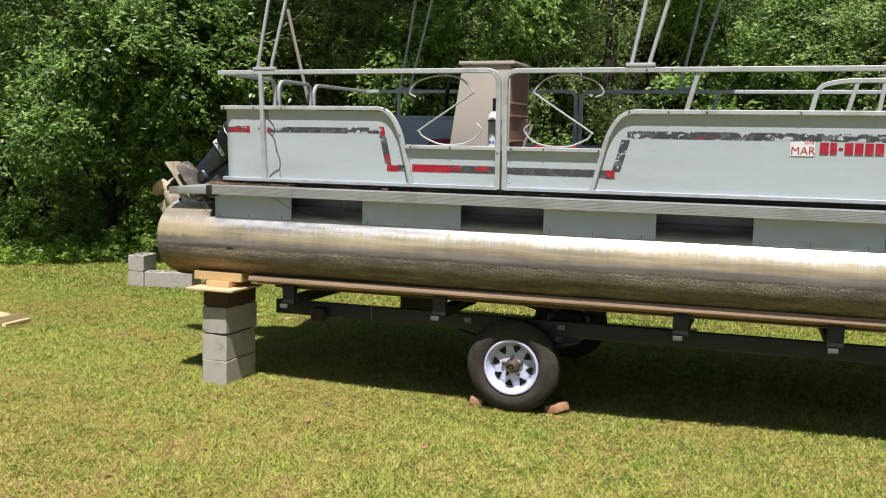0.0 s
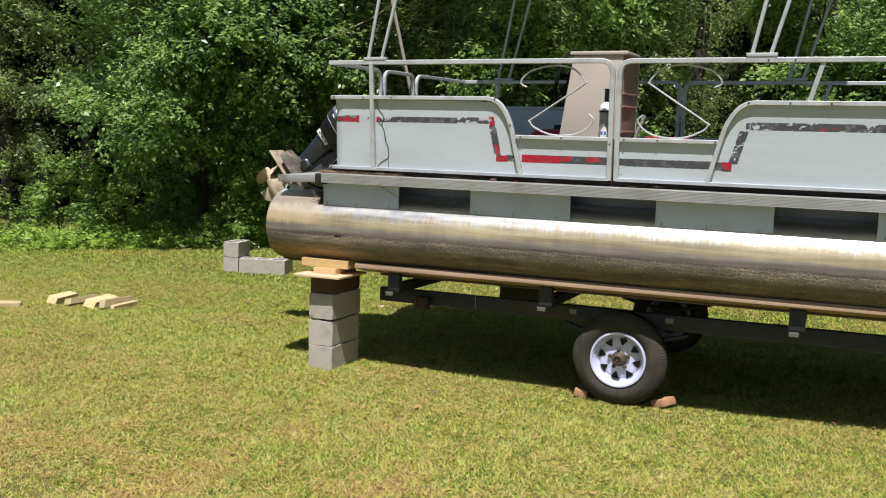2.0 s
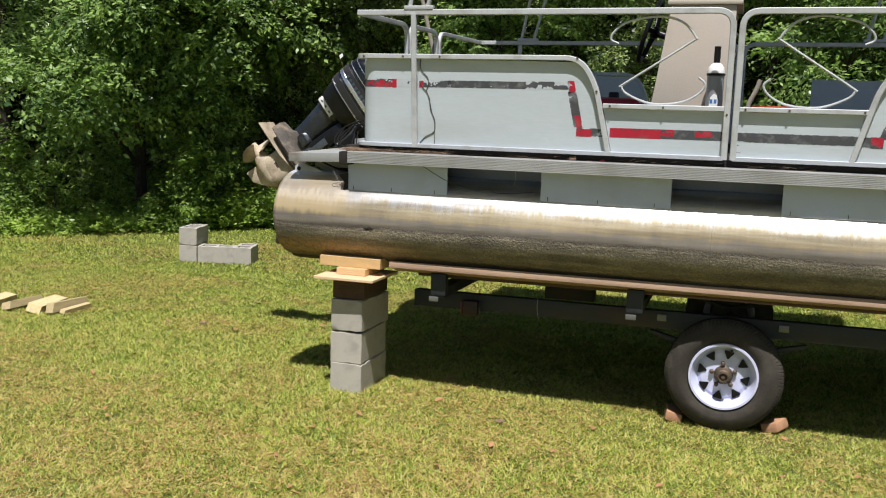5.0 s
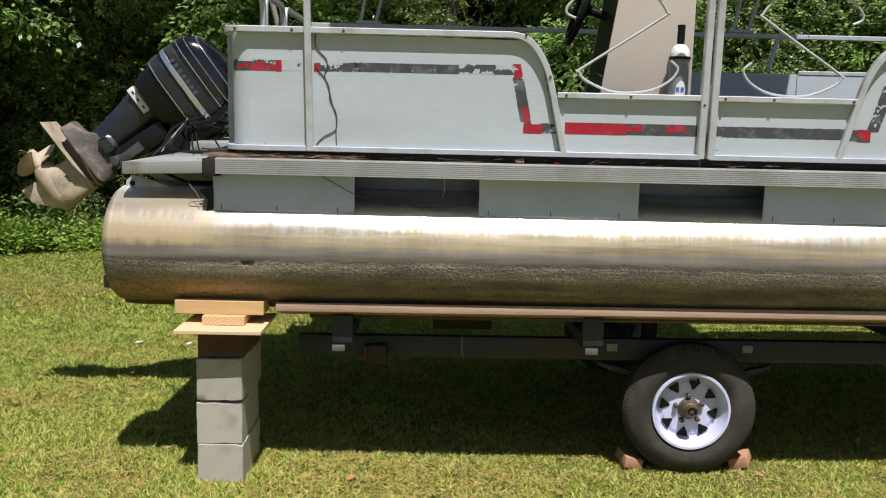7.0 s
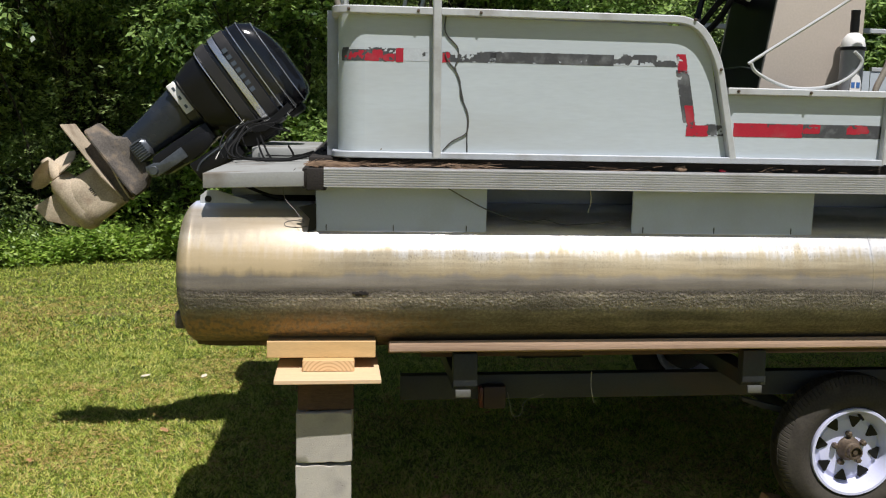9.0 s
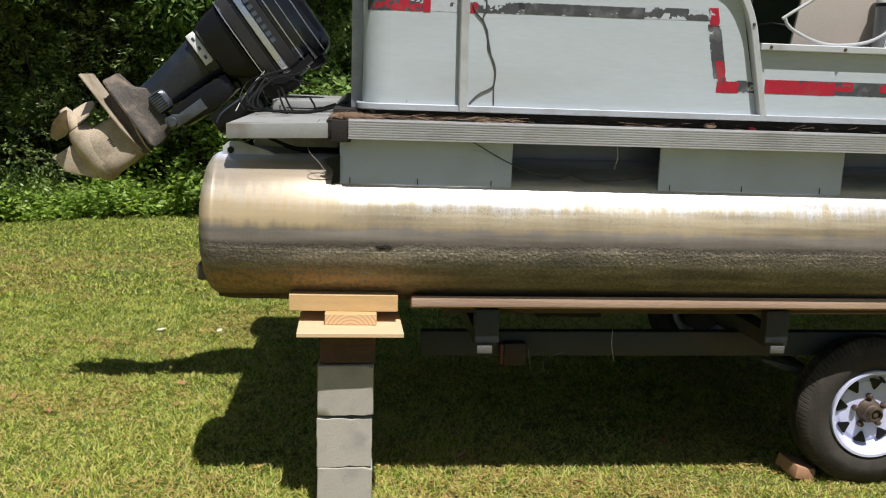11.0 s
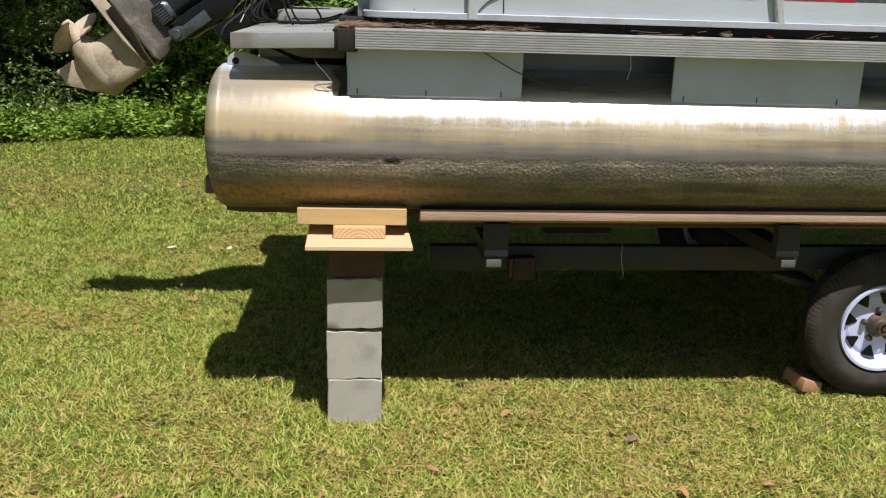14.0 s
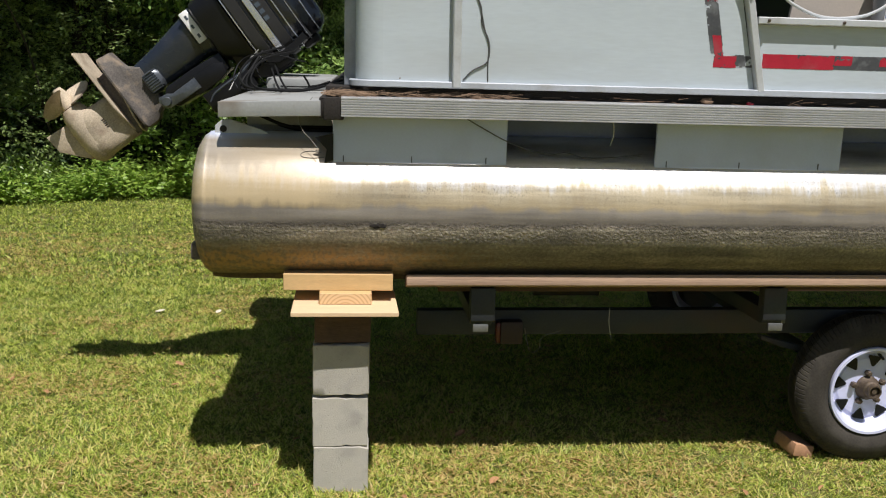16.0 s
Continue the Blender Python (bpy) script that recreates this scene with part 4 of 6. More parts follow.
tagged(weeds, "low bright green weeds along the wood's edge", "weeds", kind="stuff")

# deep wood that closes the view, dark by leaf colour in place of its shade
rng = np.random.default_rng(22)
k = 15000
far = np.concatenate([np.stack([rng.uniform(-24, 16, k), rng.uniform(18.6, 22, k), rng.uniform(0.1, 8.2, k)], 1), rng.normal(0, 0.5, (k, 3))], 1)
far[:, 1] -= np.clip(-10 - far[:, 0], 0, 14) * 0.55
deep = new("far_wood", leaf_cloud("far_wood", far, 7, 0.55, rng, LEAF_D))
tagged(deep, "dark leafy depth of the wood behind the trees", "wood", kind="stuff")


# ---- boat ----
BOAT = pose(-3.309, 5.469, 1.18, 2.0, -0.1, -2.7) @ pose(0, 0, -1.18)
boat = thing("pontoon_boat", BOAT, "grey pontoon boat with worn stripes on a trailer", "boat")
PV, PW = 0.19, 1.005
BEAM = 2.30


def pontoon(v, name):
    prof = [(0.0, -0.482), (0.10, -0.478), (0.17, -0.469), (0.215, -0.457), (0.241, -0.441), (0.2535, -0.424), (0.2555, -0.416), (0.2545, -0.409), (0.257, -0.403), (0.257, 0.2)]
    prof += [(0.257, 0.3 * i + 0.5) for i in range(20)] + [(0.245, 6.5), (0.19, 6.8), (0.08, 7.0), (0.0, 7.05)]
    b = lathe(prof, 64, "x")
    bmesh.ops.translate(b, verts=b.verts, vec=(0, v, PW))
    return part(name, b, PONTOON, boat, "stained bare aluminium float with algae-crusted belly")


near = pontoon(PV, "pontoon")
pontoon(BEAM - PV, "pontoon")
for u in (2.02, 4.4):
    b = lathe([(0.2566, u - 0.004), (0.2580, u - 0.002), (0.2580, u + 0.002), (0.2566, u + 0.004)], 64, "x", caps=False)
    bmesh.ops.translate(b, verts=b.verts, vec=(0, PV, PW))
    part("weld_seam", b, PONTOON, near)
# crusted keel strip along the bottom
b = bmesh.new()
strip = []
for i in range(150):
    u = -0.425 + 0.045 * i
    deep = 0.018 + 0.004 * noise.noise(Vector((u * 9, 2, 1))) if u > -0.41 else 0.010
    strip.append([b.verts.new((u, PV + y, PW + z)) for y, z in ((-0.05, -0.247), (-0.035, -0.256 - deep), (0.035, -0.256 - deep), (0.05, -0.247))])
for p, q in zip(strip, strip[1:]):
    for k in range(4):
        b.faces.new((p[k], p[(k + 1) % 4], q[(k + 1) % 4], q[k]))
b.faces.new(strip[0][::-1])
b.faces.new(strip[-1])
part("keel", b, PONTOON, near)
# drain lip at the tail
part("drain_lip", box(-0.482, -0.44, PV - 0.15, PV - 0.07, 0.822, 0.882, 0.010), SCUM_DARK, near)
# lifting lug on the tail
b = slab([(-0.405, 1.232), (-0.30, 1.248), (-0.20, 1.250), (-0.245, 1.272), (-0.305, 1.291), (-0.348, 1.304), (-0.380, 1.302), (-0.402, 1.284)], 0.14, 0.15, 0.002)
part("lifting_lug", b, ALU_PAINT, near)
# black disc ahead of the lug stands in for the shade inside its hole
part("lug_hole", lathe([(0.0, 0.136), (0.012, 0.136), (0.012, 0.1395), (0.0, 0.1395)], 16, "y"), BLACK, near).location = (-0.374, 0, 1.272)

# deck
part("deck", box(-0.015, 6.6, 0.02, BEAM - 0.02, 1.395, 1.432, 0.003), DECK_EDGE, boat, "dark rotten plywood deck edge")
part("deck_frame", box(-0.01, 6.5, 0.06, BEAM - 0.06, 1.345, 1.394, 0.003), DARK_STEEL, boat)
for v in (PV + 0.03, BEAM - PV - 0.034):
    part("riser", box(0.03, 6.45, v, v + 0.004, 1.215, 1.344, 0), RISER, boat, "slate-grey riser sheet between float and deck")
for i in range(11):
    part("cross_beam", box(0.25 + 0.58 * i, 0.31 + 0.58 * i, PV + 0.04, BEAM - PV - 0.04, 1.262, 1.344, 0.004), DARK_STEEL, boat)
for v, s in ((-0.078, -1), (BEAM + 0.078, 1)):
    prof = []
    lo, hi, n = 1.337, 1.402, 8
    for i in range(n):
        z0, dz = lo + (hi - lo) * i / n, (hi - lo) / n
        prof += [(v, z0 + dz * 0.12), (v, z0 + dz * 0.62), (v - s * 0.003, z0 + dz * 0.70), (v - s * 0.003, z0 + dz * 0.98)]
    prof = [(v - s * 0.088, lo)] + prof + [(v - s * 0.088, hi)]
    b = bmesh.new()
    ends = [[b.verts.new((u, y, z)) for y, z in prof] for u in (0.04, 6.6)]
    for i in range(len(prof)):
        j = (i + 1) % len(prof)
        b.faces.new((ends[0][i], ends[0][j], ends[1][j], ends[1][i]))
    b.faces.new(ends[0][::-1])
    b.faces.new(ends[1])
    part("rub_rail", b, ALU, boat, "ribbed aluminium rub rail")
for u0, u1 in ((0.01, 0.605), (1.13, 1.805), (2.335, 3.005), (3.54, 4.215), (4.75, 5.42), (5.95, 6.5)):
    for v in (0.0, BEAM - 0.014):
        # far panels get added length that shuts daylight out under the deck
        u1 = u1 if v == 0 else u1 + 0.52
        sk = part("skirt_panel", box(u0, u1, v, v + 0.014, 1.178, 1.336, 0.003), SKIRT, boat, "grey sheet-metal skirt panel over the float")
        if v == 0:
            for f in (0.06, 0.45, 0.88):
                u = u0 + (u1 - u0) * f
                part("rivet_tab", box(u - 0.0015, u + 0.0015, -0.0025, -0.0005, 1.181, 1.202, 0), DARK_STEEL, sk)
LEANING, SKIN = -0.035, -0.003


def fv(w, off=0.0):
    """The fence leans outward a little as it rises."""
    return off + LEANING * (w - 1.45)


def fence_bar(name, pts, wide=0.03, deep=0.028, radius=0.06, material=None, off=-0.012, label="", mirror=False):
    path = []
    for p in rounded([Vector((u, w, 0)) for u, w in pts], radius, 6):
        v = fv(p.y, off)
        path.append((p.x, BEAM - v if mirror else v, p.y))
    return part(name, tube(path, 0, square=(wide, deep)), material or ALU_PAINT, boat, label)


def fence_panel(pts, mirror=False, material=None, label="grey-painted sheet panel of the boat's fence"):
    """A sheet panel with faint waviness."""
    b = slab(pts, 0, 0.003)
    for v in b.verts:
        v.co.y += fv(v.co.z, SKIN)
        if mirror:
            v.co.y = BEAM - v.co.y
    return part("side_panel", b, material or PANEL, boat, label)


for mir in (False, True):
    fm, rail = PANEL, ALU_PAINT
    fl = "grey-painted sheet panel of the boat's fence"
    fence_panel([(0.175, 1.452), (1.46, 1.452), (1.375, 1.80), (1.345, 1.87), (1.30, 1.905), (0.175, 1.915)], mir, fm, fl)
    b = bmesh.new()
    sheet = []
    for i in range(11):
        a = math.pi / 2 * i / 10
        for r in (0.0, 0.003):
            for w in (1.452, 1.915):
                v = fv(w, SKIN) + 0.09 - (0.09 - r) * math.cos(a)
                sheet.append(b.verts.new((0.175 - (0.09 - r) * math.sin(a), BEAM - v if mir else v, w)))
    for i in range(10):
        for p, q in ((0, 1), (3, 2), (1, 3), (2, 0)):
            b.faces.new((sheet[4 * i + p], sheet[4 * i + q], sheet[4 * i + 4 + q], sheet[4 * i + 4 + p]))
    part("corner_panel", b, fm, boat, "rounded grey corner panel")
    for w, h in ((1.925, 0.026), (1.446, 0.022)):
        path = [(0.20, fv(w, -0.012), w), (0.080, fv(w, -0.012), w), (0.080, 0.14, w)]
        part("corner_bar", tube(rounded([(x, BEAM - v if mir else v, z) for x, v, z in path], 0.09, 7), 0, square=(h, 0.034)), rail if w > 1.5 else BAR, boat)
    fence_panel([(1.49, 1.452), (2.035, 1.452), (2.035, 1.675), (1.44, 1.675)], mir, fm, fl)
    fence_panel([(2.085, 1.452), (2.63, 1.452), (2.69, 1.675), (2.085, 1.675)], mir, fm, fl)
    if mir:
        fence_panel([(2.56, 1.452), (3.34, 1.452), (3.34, 1.905), (2.56, 1.905)], mir, fm, fl)
        fence_panel([(3.345, 1.452), (6.45, 1.452), (6.45, 1.905), (3.345, 1.905)], mir, PANEL)
    else:
        fence_panel([(2.632, 1.452), (6.45, 1.452), (6.45, 1.905), (2.82, 1.905), (2.755, 1.875), (2.722, 1.80)], mir, fm, fl)
    fence_bar("top_bar", [(0.20, 1.925), (1.31, 1.925), (1.395, 1.80), (1.475, 1.452)], 0.026, 0.034, 0.10, mirror=mir, material=rail)
    fence_bar("top_bar", [(6.45, 1.915), (3.35, 1.915)] if mir else [(6.45, 1.915), (2.80, 1.915), (2.715, 1.80), (2.625, 1.452)], 0.026, 0.034, 0.10, mirror=mir)
    fence_bar("bottom_bar", [(0.20, 1.446), (2.04, 1.446)], 0.022, 0.034, mirror=mir, material=BAR)
    fence_bar("bottom_bar", [(2.085, 1.446), (6.45, 1.446)], 0.022, 0.034, mirror=mir, material=BAR)
    fence_bar("low_bar", [(1.44, 1.688), (2.035, 1.688)], 0.024, 0.055, mirror=mir, off=0.0, material=rail)
    fence_bar("low_bar", [(2.085, 1.688), (2.69, 1.688)], 0.024, 0.055, mirror=mir, off=0.0, material=rail)
    fence_bar("hand_rail", [(0.085, 2.155), (2.045, 2.155), (2.045, 1.44)], 0.03, 0.03, 0.08, mirror=mir, off=-0.016, material=rail)
    if mir:
        fence_bar("hand_rail", [(2.088, 1.44), (2.088, 2.152), (3.40, 2.15)], 0.03, 0.03, 0.08, mirror=mir, off=-0.016, material=rail)
        fence_bar("hand_rail", [(3.402, 2.15), (6.45, 2.145)], 0.03, 0.03, 0.08, mirror=mir, off=-0.016)
    else:
        fence_bar("hand_rail", [(2.088, 1.44), (2.088, 2.152), (6.45, 2.145)], 0.03, 0.03, 0.08, mirror=mir, off=-0.016)
        fence_bar("chaser_rail", [(3.80, 1.92), (3.83, 2.06), (3.95, 2.085), (4.9, 2.09)], 0.026, 0.026, 0.05)
        fence_bar("strut", [(3.98, 1.92), (4.02, 2.08)], 0.022, 0.022)
        fence_bar("strut", [(4.13, 1.92), (4.16, 2.14)], 0.022, 0.022)
    fence_bar("post", [(0.422, 1.44), (0.41, 2.145)], 0.028, 0.026, mirror=mir, off=-0.024, material=rail)
    fence_bar("strut", [(3.146, 1.92), (3.204, 2.14)], 0.026, 0.024, mirror=mir, material=rail)
    if not mir:
        # bolts in the bars and the hand rail
        for u, w in [(0.35, 1.925), (0.56, 1.925), (1.30, 1.925), (1.405, 1.76), (1.475, 1.688), (1.74, 1.688), (2.045, 1.66), (2.13, 1.688), (2.33, 1.688), (2.66, 1.688), (2.83, 1.915), (3.05, 1.915), (3.26, 1.915), (3.75, 1.915), (2.92, 2.15), (3.06, 2.15), (0.12, 1.925)]:
            b = lathe([(0.0, -0.005), (0.004, -0.0045), (0.0055, -0.002), (0.0055, 0.004), (0.0, 0.004)], 8, "y")
            bmesh.ops.translate(b, verts=b.verts, vec=(u, fv(w, -0.030), w))
            part("bolt", b, RUST, boat)

# stern fence with its hoops
# the post takes the darker bar grey to stand in for its shade
part("corner_post", box(0.044, 0.083, 0.15, 0.188, 1.432, 1.938, 0.003), BAR, boat, "square grey corner post")
part("stern_panel", box(0.083, 0.086, 0.09, 0.72, 1.455, 1.91, 0), PANEL, boat, "grey stern panel")
part("stern_panel", box(0.083, 0.086, 1.30, BEAM - 0.09, 1.455, 1.91, 0), PANEL, boat, "grey stern panel")
part("stern_bar", tube([(0.080, 0.14, 1.925), (0.080, 0.74, 1.925)], 0, square=(0.026, 0.03)), ALU_PAINT, boat)
part("stern_bar", tube([(0.075, 1.28, 1.925), (0.075, BEAM - 0.14, 1.925)], 0, square=(0.026, 0.03)), ALU_PAINT, boat)
part("stern_rail", tube(rounded([(0.085, -0.03, 2.155), (0.095, 0.68, 2.15), (0.095, 0.68, 1.93)], 0.09, 6), 0, square=(0.026, 0.026)), ALU_PAINT, boat)
part("stern_hoop", tube(rounded([(0.095, 0.74, 1.93), (0.095, 0.74, 2.15), (0.095, 1.24, 2.15), (0.095, 1.24, 1.93)], 0.08, 6), 0, square=(0.026, 0.026)), ALU_PAINT, boat)
part("stern_rail", tube(rounded([(0.095, 1.30, 1.93), (0.095, 1.30, 2.15), (0.085, BEAM + 0.03, 2.155)], 0.09, 6), 0, square=(0.026, 0.026)), ALU_PAINT, boat)
pole = part("prop_pole", tube([(0.10, 1.24, 1.92), (-0.11, 1.24, 2.75)], 0.014, 10), POLE, boat, "tan weathered pole with blue tape")
part("tape", tube([(0.098, 1.24, 1.93), (0.085, 1.24, 1.98)], 0.0165, 10), BLUE, pole)

# bent-rod ornaments in the two gate openings
S = [(2.634, 1.998), (2.672, 2.018), (2.660, 2.055), (2.597, 2.102), (2.447, 2.130), (2.329, 2.103), (2.263, 2.031), (2.285, 2.005), (2.59, 1.805), (2.609, 1.785), (2.578, 1.749), (2.462, 1.706), (2.325, 1.712), (2.237, 1.753), (2.203, 1.803), (2.234, 1.837)]
for flip in (False, True):
    pts = [((4.135 - u) if flip else u, fv(w, 0.0), w) for u, w in S]
    part("bent_rod", tube(smooth_path(pts, 5), 0.0058, 8), ALU_PAINT, boat, "bent metal rod ornament")

# canopy bows at both sides
for u0, mir in ((0.385, False), (2.83, False), (0.42, True), (2.90, True)):
    v = BEAM - fv(2.17, -0.016) if mir else fv(2.17, -0.016)
    pl = part("bow_foot", box(u0 - 0.03, u0 + 0.135, v - 0.018, v + 0.018, 2.168, 2.19, 0.003), ALU_PAINT, boat)
    for du, lean in ((0.0, 0.195), (0.1, 0.265)):
        part("canopy_bow", tube([(u0 + du, v, 2.185), (u0 + du + lean * 0.5, v, 2.185 + 0.5), (u0 + du + lean * 1.4, v + (-0.05 if mir else 0.05), 2.185 + 1.39)], 0.0115, 10), ALU_PAINT, boat, "canopy bow leg")

# cloth canopy stretched over the bows, above the deck
b = bmesh.new()
grid = []
for i in range(17):
    row = []
    for j in range(13):
        a, c = i / 16, j / 12
        top = 3.58 + 0.10 * math.sin(math.pi * c) + 0.03 * math.cos(a * 6 * math.pi) - 0.03
        row.append(b.verts.new((0.39 + 3.11 * a, -0.02 + 2.34 * c, top)))
    grid.append(row)
for i in range(16):
    for j in range(12):
        b.faces.new((grid[i][j], grid[i + 1][j], grid[i + 1][j + 1], grid[i][j + 1]))
ex = bmesh.ops.extrude_face_region(b, geom=b.faces[:])
bmesh.ops.translate(b, verts=[g for g in ex["geom"] if isinstance(g, bmesh.types.BMVert)], vec=(0, 0, 0.004))
part("canopy", b, CANVAS, boat, "cloth canopy stretched over the bows")

# worn stripes on the near panels
def stripe(name, u0, u1, w0, w1, material, seed, gone=0.0, slope=0.0, lift=0.0006, step=0.0035, under=None):
    b = flakes(u0, u1, w0, w1, seed, gone, slope, step)
    for v in b.verts:
        bend = 0.09 - math.sqrt(max(0.0, 0.0081 - max(0.0, 0.175 - v.co.x) ** 2))
        v.co.y += fv(v.co.z, SKIN - lift) + bend
    part(name, b, material, boat).data.materials.append(under or RESIDUE)


stripe("red_stripe", 0.097, 0.235, 1.760, 1.797, RED, 41, 0.52, under=STRIPE)
stripe("stripe", 0.10, 0.235, 1.797, 1.804, STRIPE, 1, 0.45)
stripe("stripe", 0.235, 0.279, 1.762, 1.803, STRIPE, 16, 0.30)
stripe("red_stripe", 0.235, 0.274, 1.760, 1.785, RED, 21, 0.32, lift=0.0009, under=STRIPE)
stripe("red_stripe", 0.278, 0.304, 1.758, 1.804, RED, 26, 0.40, lift=0.0009, under=STRIPE)
stripe("stripe", 0.305, 0.41, 1.762, 1.806, STRIPE, 17, 0.92)
stripe("red_stripe", 0.436, 0.462, 1.760, 1.795, RED, 22, 0.35, lift=0.0009, under=STRIPE)
stripe("stripe", 0.445, 0.62, 1.763, 1.800, STRIPE, 3, 0.42)
stripe("stripe", 0.60, 1.03, 1.764, 1.801, STRIPE, 4, 0.10)
stripe("stripe", 1.03, 1.26, 1.766, 1.804, STRIPE, 5, 0.46)
stripe("red_stripe", 1.262, 1.298, 1.745, 1.810, RED, 23, 0.36, -0.2)
stripe("stripe", 1.292, 1.338, 1.575, 1.755, STRIPE, 6, 0.26, -0.22)
stripe("red_stripe", 1.308, 1.338, 1.566, 1.635, RED, 7, 0.30, -0.24, lift=0.0009, under=STRIPE)
stripe("red_stripe", 1.305, 1.385, 1.528, 1.567, RED, 24, 0.2, lift=0.0009, under=STRIPE)
stripe("stripe", 1.36, 1.45, 1.530, 1.572, STRIPE, 8, 0.36)
stripe("red_stripe", 1.478, 1.735, 1.530, 1.578, RED, 9, 0.16, lift=0.0009, under=STRIPE)
stripe("stripe", 1.64, 2.03, 1.531, 1.578, STRIPE, 10, -0.1)
stripe("red_stripe", 1.737, 1.80, 1.545, 1.5785, RED, 27, 0.40, lift=0.0009, under=STRIPE)
stripe("red_stripe", 1.90, 1.985, 1.545, 1.5785, RED, 11, 0.30, lift=0.0009, under=STRIPE)
stripe("stripe", 2.10, 2.66, 1.530, 1.575, STRIPE, 12, -0.6, step=0.006)
stripe("stripe", 2.665, 2.71, 1.527, 1.573, STRIPE, 25, -0.6)
stripe("red_stripe", 2.70, 2.755, 1.522, 1.575, RED, 13, 0.34, lift=0.0009, under=STRIPE)
stripe("stripe", 2.735, 2.785, 1.565, 1.755, STRIPE, 14, 0.28, 0.28)
stripe("stripe", 2.82, 3.62, 1.762, 1.805, STRIPE, 15, 0.20, step=0.005)
stripe("stripe", 3.60, 4.7, 1.762, 1.805, STRIPE, 18, 0.36, step=0.006)
stripe("red_stripe", 3.20, 3.30, 1.765, 1.785, RED, 28, 0.5, lift=0.0009, under=STRIPE)
stripe("grime", 0.20, 1.43, 1.457, 1.472, GRIME, 52, 1.02, under=PANEL, step=0.005)
stripe("grime", 1.51, 2.03, 1.457, 1.470, GRIME, 53, 1.05, under=PANEL, step=0.005)
stripe("grime", 2.092, 2.135, 1.458, 1.535, GRIME, 54, 0.80, under=PANEL)
stripe("grime", 2.14, 2.60, 1.457, 1.468, GRIME, 55, 1.02, under=PANEL, step=0.005)
stripe("stripe", 4.7, 6.3, 1.762, 1.805, STRIPE, 19, 0.2, step=0.012)


# ---- motor platform ----
part("motor_platform", slab([(-0.37, 1.322), (-0.03, 1.332), (-0.03, 1.385), (-0.37, 1.372)], 0.0, 1.75, 0.004), PLATFORM, boat, "grey metal motor platform behind the deck")
# near-black corner block stands in for the shaded opening there
part("deck_end", box(-0.018, 0.048, -0.066, 0.0, 1.325, 1.398, 0.004), DECK_EDGE, boat, "rotten deck corner, near black for its shaded hole")
# added board stops sun slipping between platform and deck
part("deck_end", box(-0.036, 0.048, 0.003, BEAM - 0.1, 1.326, 1.394, 0.003), DECK_EDGE, boat, "board added at the deck's end against stray sun")
# added dark board keeps the sunlit far float out of the skirt gaps
part("transom_frame", box(-0.005, 0.02, 0.36, BEAM - 0.02, 1.14, 1.34, 0.003), DARK_STEEL, boat)
# the flap's black also stands in for shade in the skirt-end recess
part("rubber_flap", slab([(-0.050, 1.262), (0.012, 1.275), (0.012, 1.184), (-0.018, 1.176), (-0.010, 1.222)], -0.005, 0.002), BLACK, boat, "torn black rubber flap, also filling a shaded recess")
part("well_wall", box(-0.315, -0.006, 0.36, 0.366, 1.22, 1.326, 0.001), PLATFORM, boat, "grimy tan-grey wall under the platform")
part("platform_bracket", slab([(-0.31, 1.262), (-0.25, 1.262), (-0.265, 1.318), (-0.31, 1.318)], 0.30, 0.308, 0.002), PLATFORM, boat)
part("platform_rib", box(-0.30, 0.0, 0.20, 0.215, 1.284, 1.322, 0.003), PLATFORM, boat)

# ---- outboard motor ----
MOTOR = BOAT @ Matrix.Translation((-0.80, 1.10, 1.40)) @ Matrix(((0.59, 0, 0.807, 0), (0, 1, 0, 0), (-0.807, 0, 0.59, 0), (0, 0, 0, 1)))
motor = thing("outboard_motor", MOTOR, "black outboard motor tilted up, with scum-covered lower unit", "outboard motor")
part("cowl", loft([(0.432, -0.20, 0.20, 0.14), (0.437, -0.212, 0.215, 0.152), (0.50, -0.222, 0.245, 0.162), (0.505, -0.218, 0.241, 0.158), (0.512, -0.218, 0.241, 0.158), (0.517, -0.224, 0.247, 0.164), (0.60, -0.226, 0.25, 0.164), (0.605, -0.222, 0.246, 0.160), (0.612, -0.222, 0.246, 0.160), (0.617, -0.224, 0.248, 0.161), (0.66, -0.22, 0.245, 0.157), (0.664, -0.214, 0.24, 0.152), (0.672, -0.214, 0.24, 0.152), (0.676, -0.21, 0.242, 0.152), (0.715, -0.185, 0.235, 0.142), (0.75, -0.11, 0.215, 0.122), (0.768, -0.05, 0.19, 0.095), (0.772, 0.0, 0.15, 0.06)], 40), COWL, motor, "black ribbed engine cowl")
part("cowl_band", loft([(0.447, -0.216, 0.225, 0.1565), (0.452, -0.2225, 0.228, 0.1615), (0.495, -0.2245, 0.2455, 0.1645), (0.498, -0.22, 0.243, 0.160)], 40), CHARCOAL, motor)
part("cowl_trim", loft([(0.519, -0.226, 0.249, 0.166), (0.521, -0.2275, 0.2505, 0.1675), (0.545, -0.2275, 0.2515, 0.1675), (0.547, -0.226, 0.25, 0.166)], 40), SILVER, motor, "worn silver decal band")
part("cowl_line", loft([(0.437, -0.214, 0.217, 0.154), (0.439, -0.217, 0.22, 0.157), (0.443, -0.217, 0.22, 0.157), (0.445, -0.215, 0.218, 0.155)], 40), SILVER, motor)
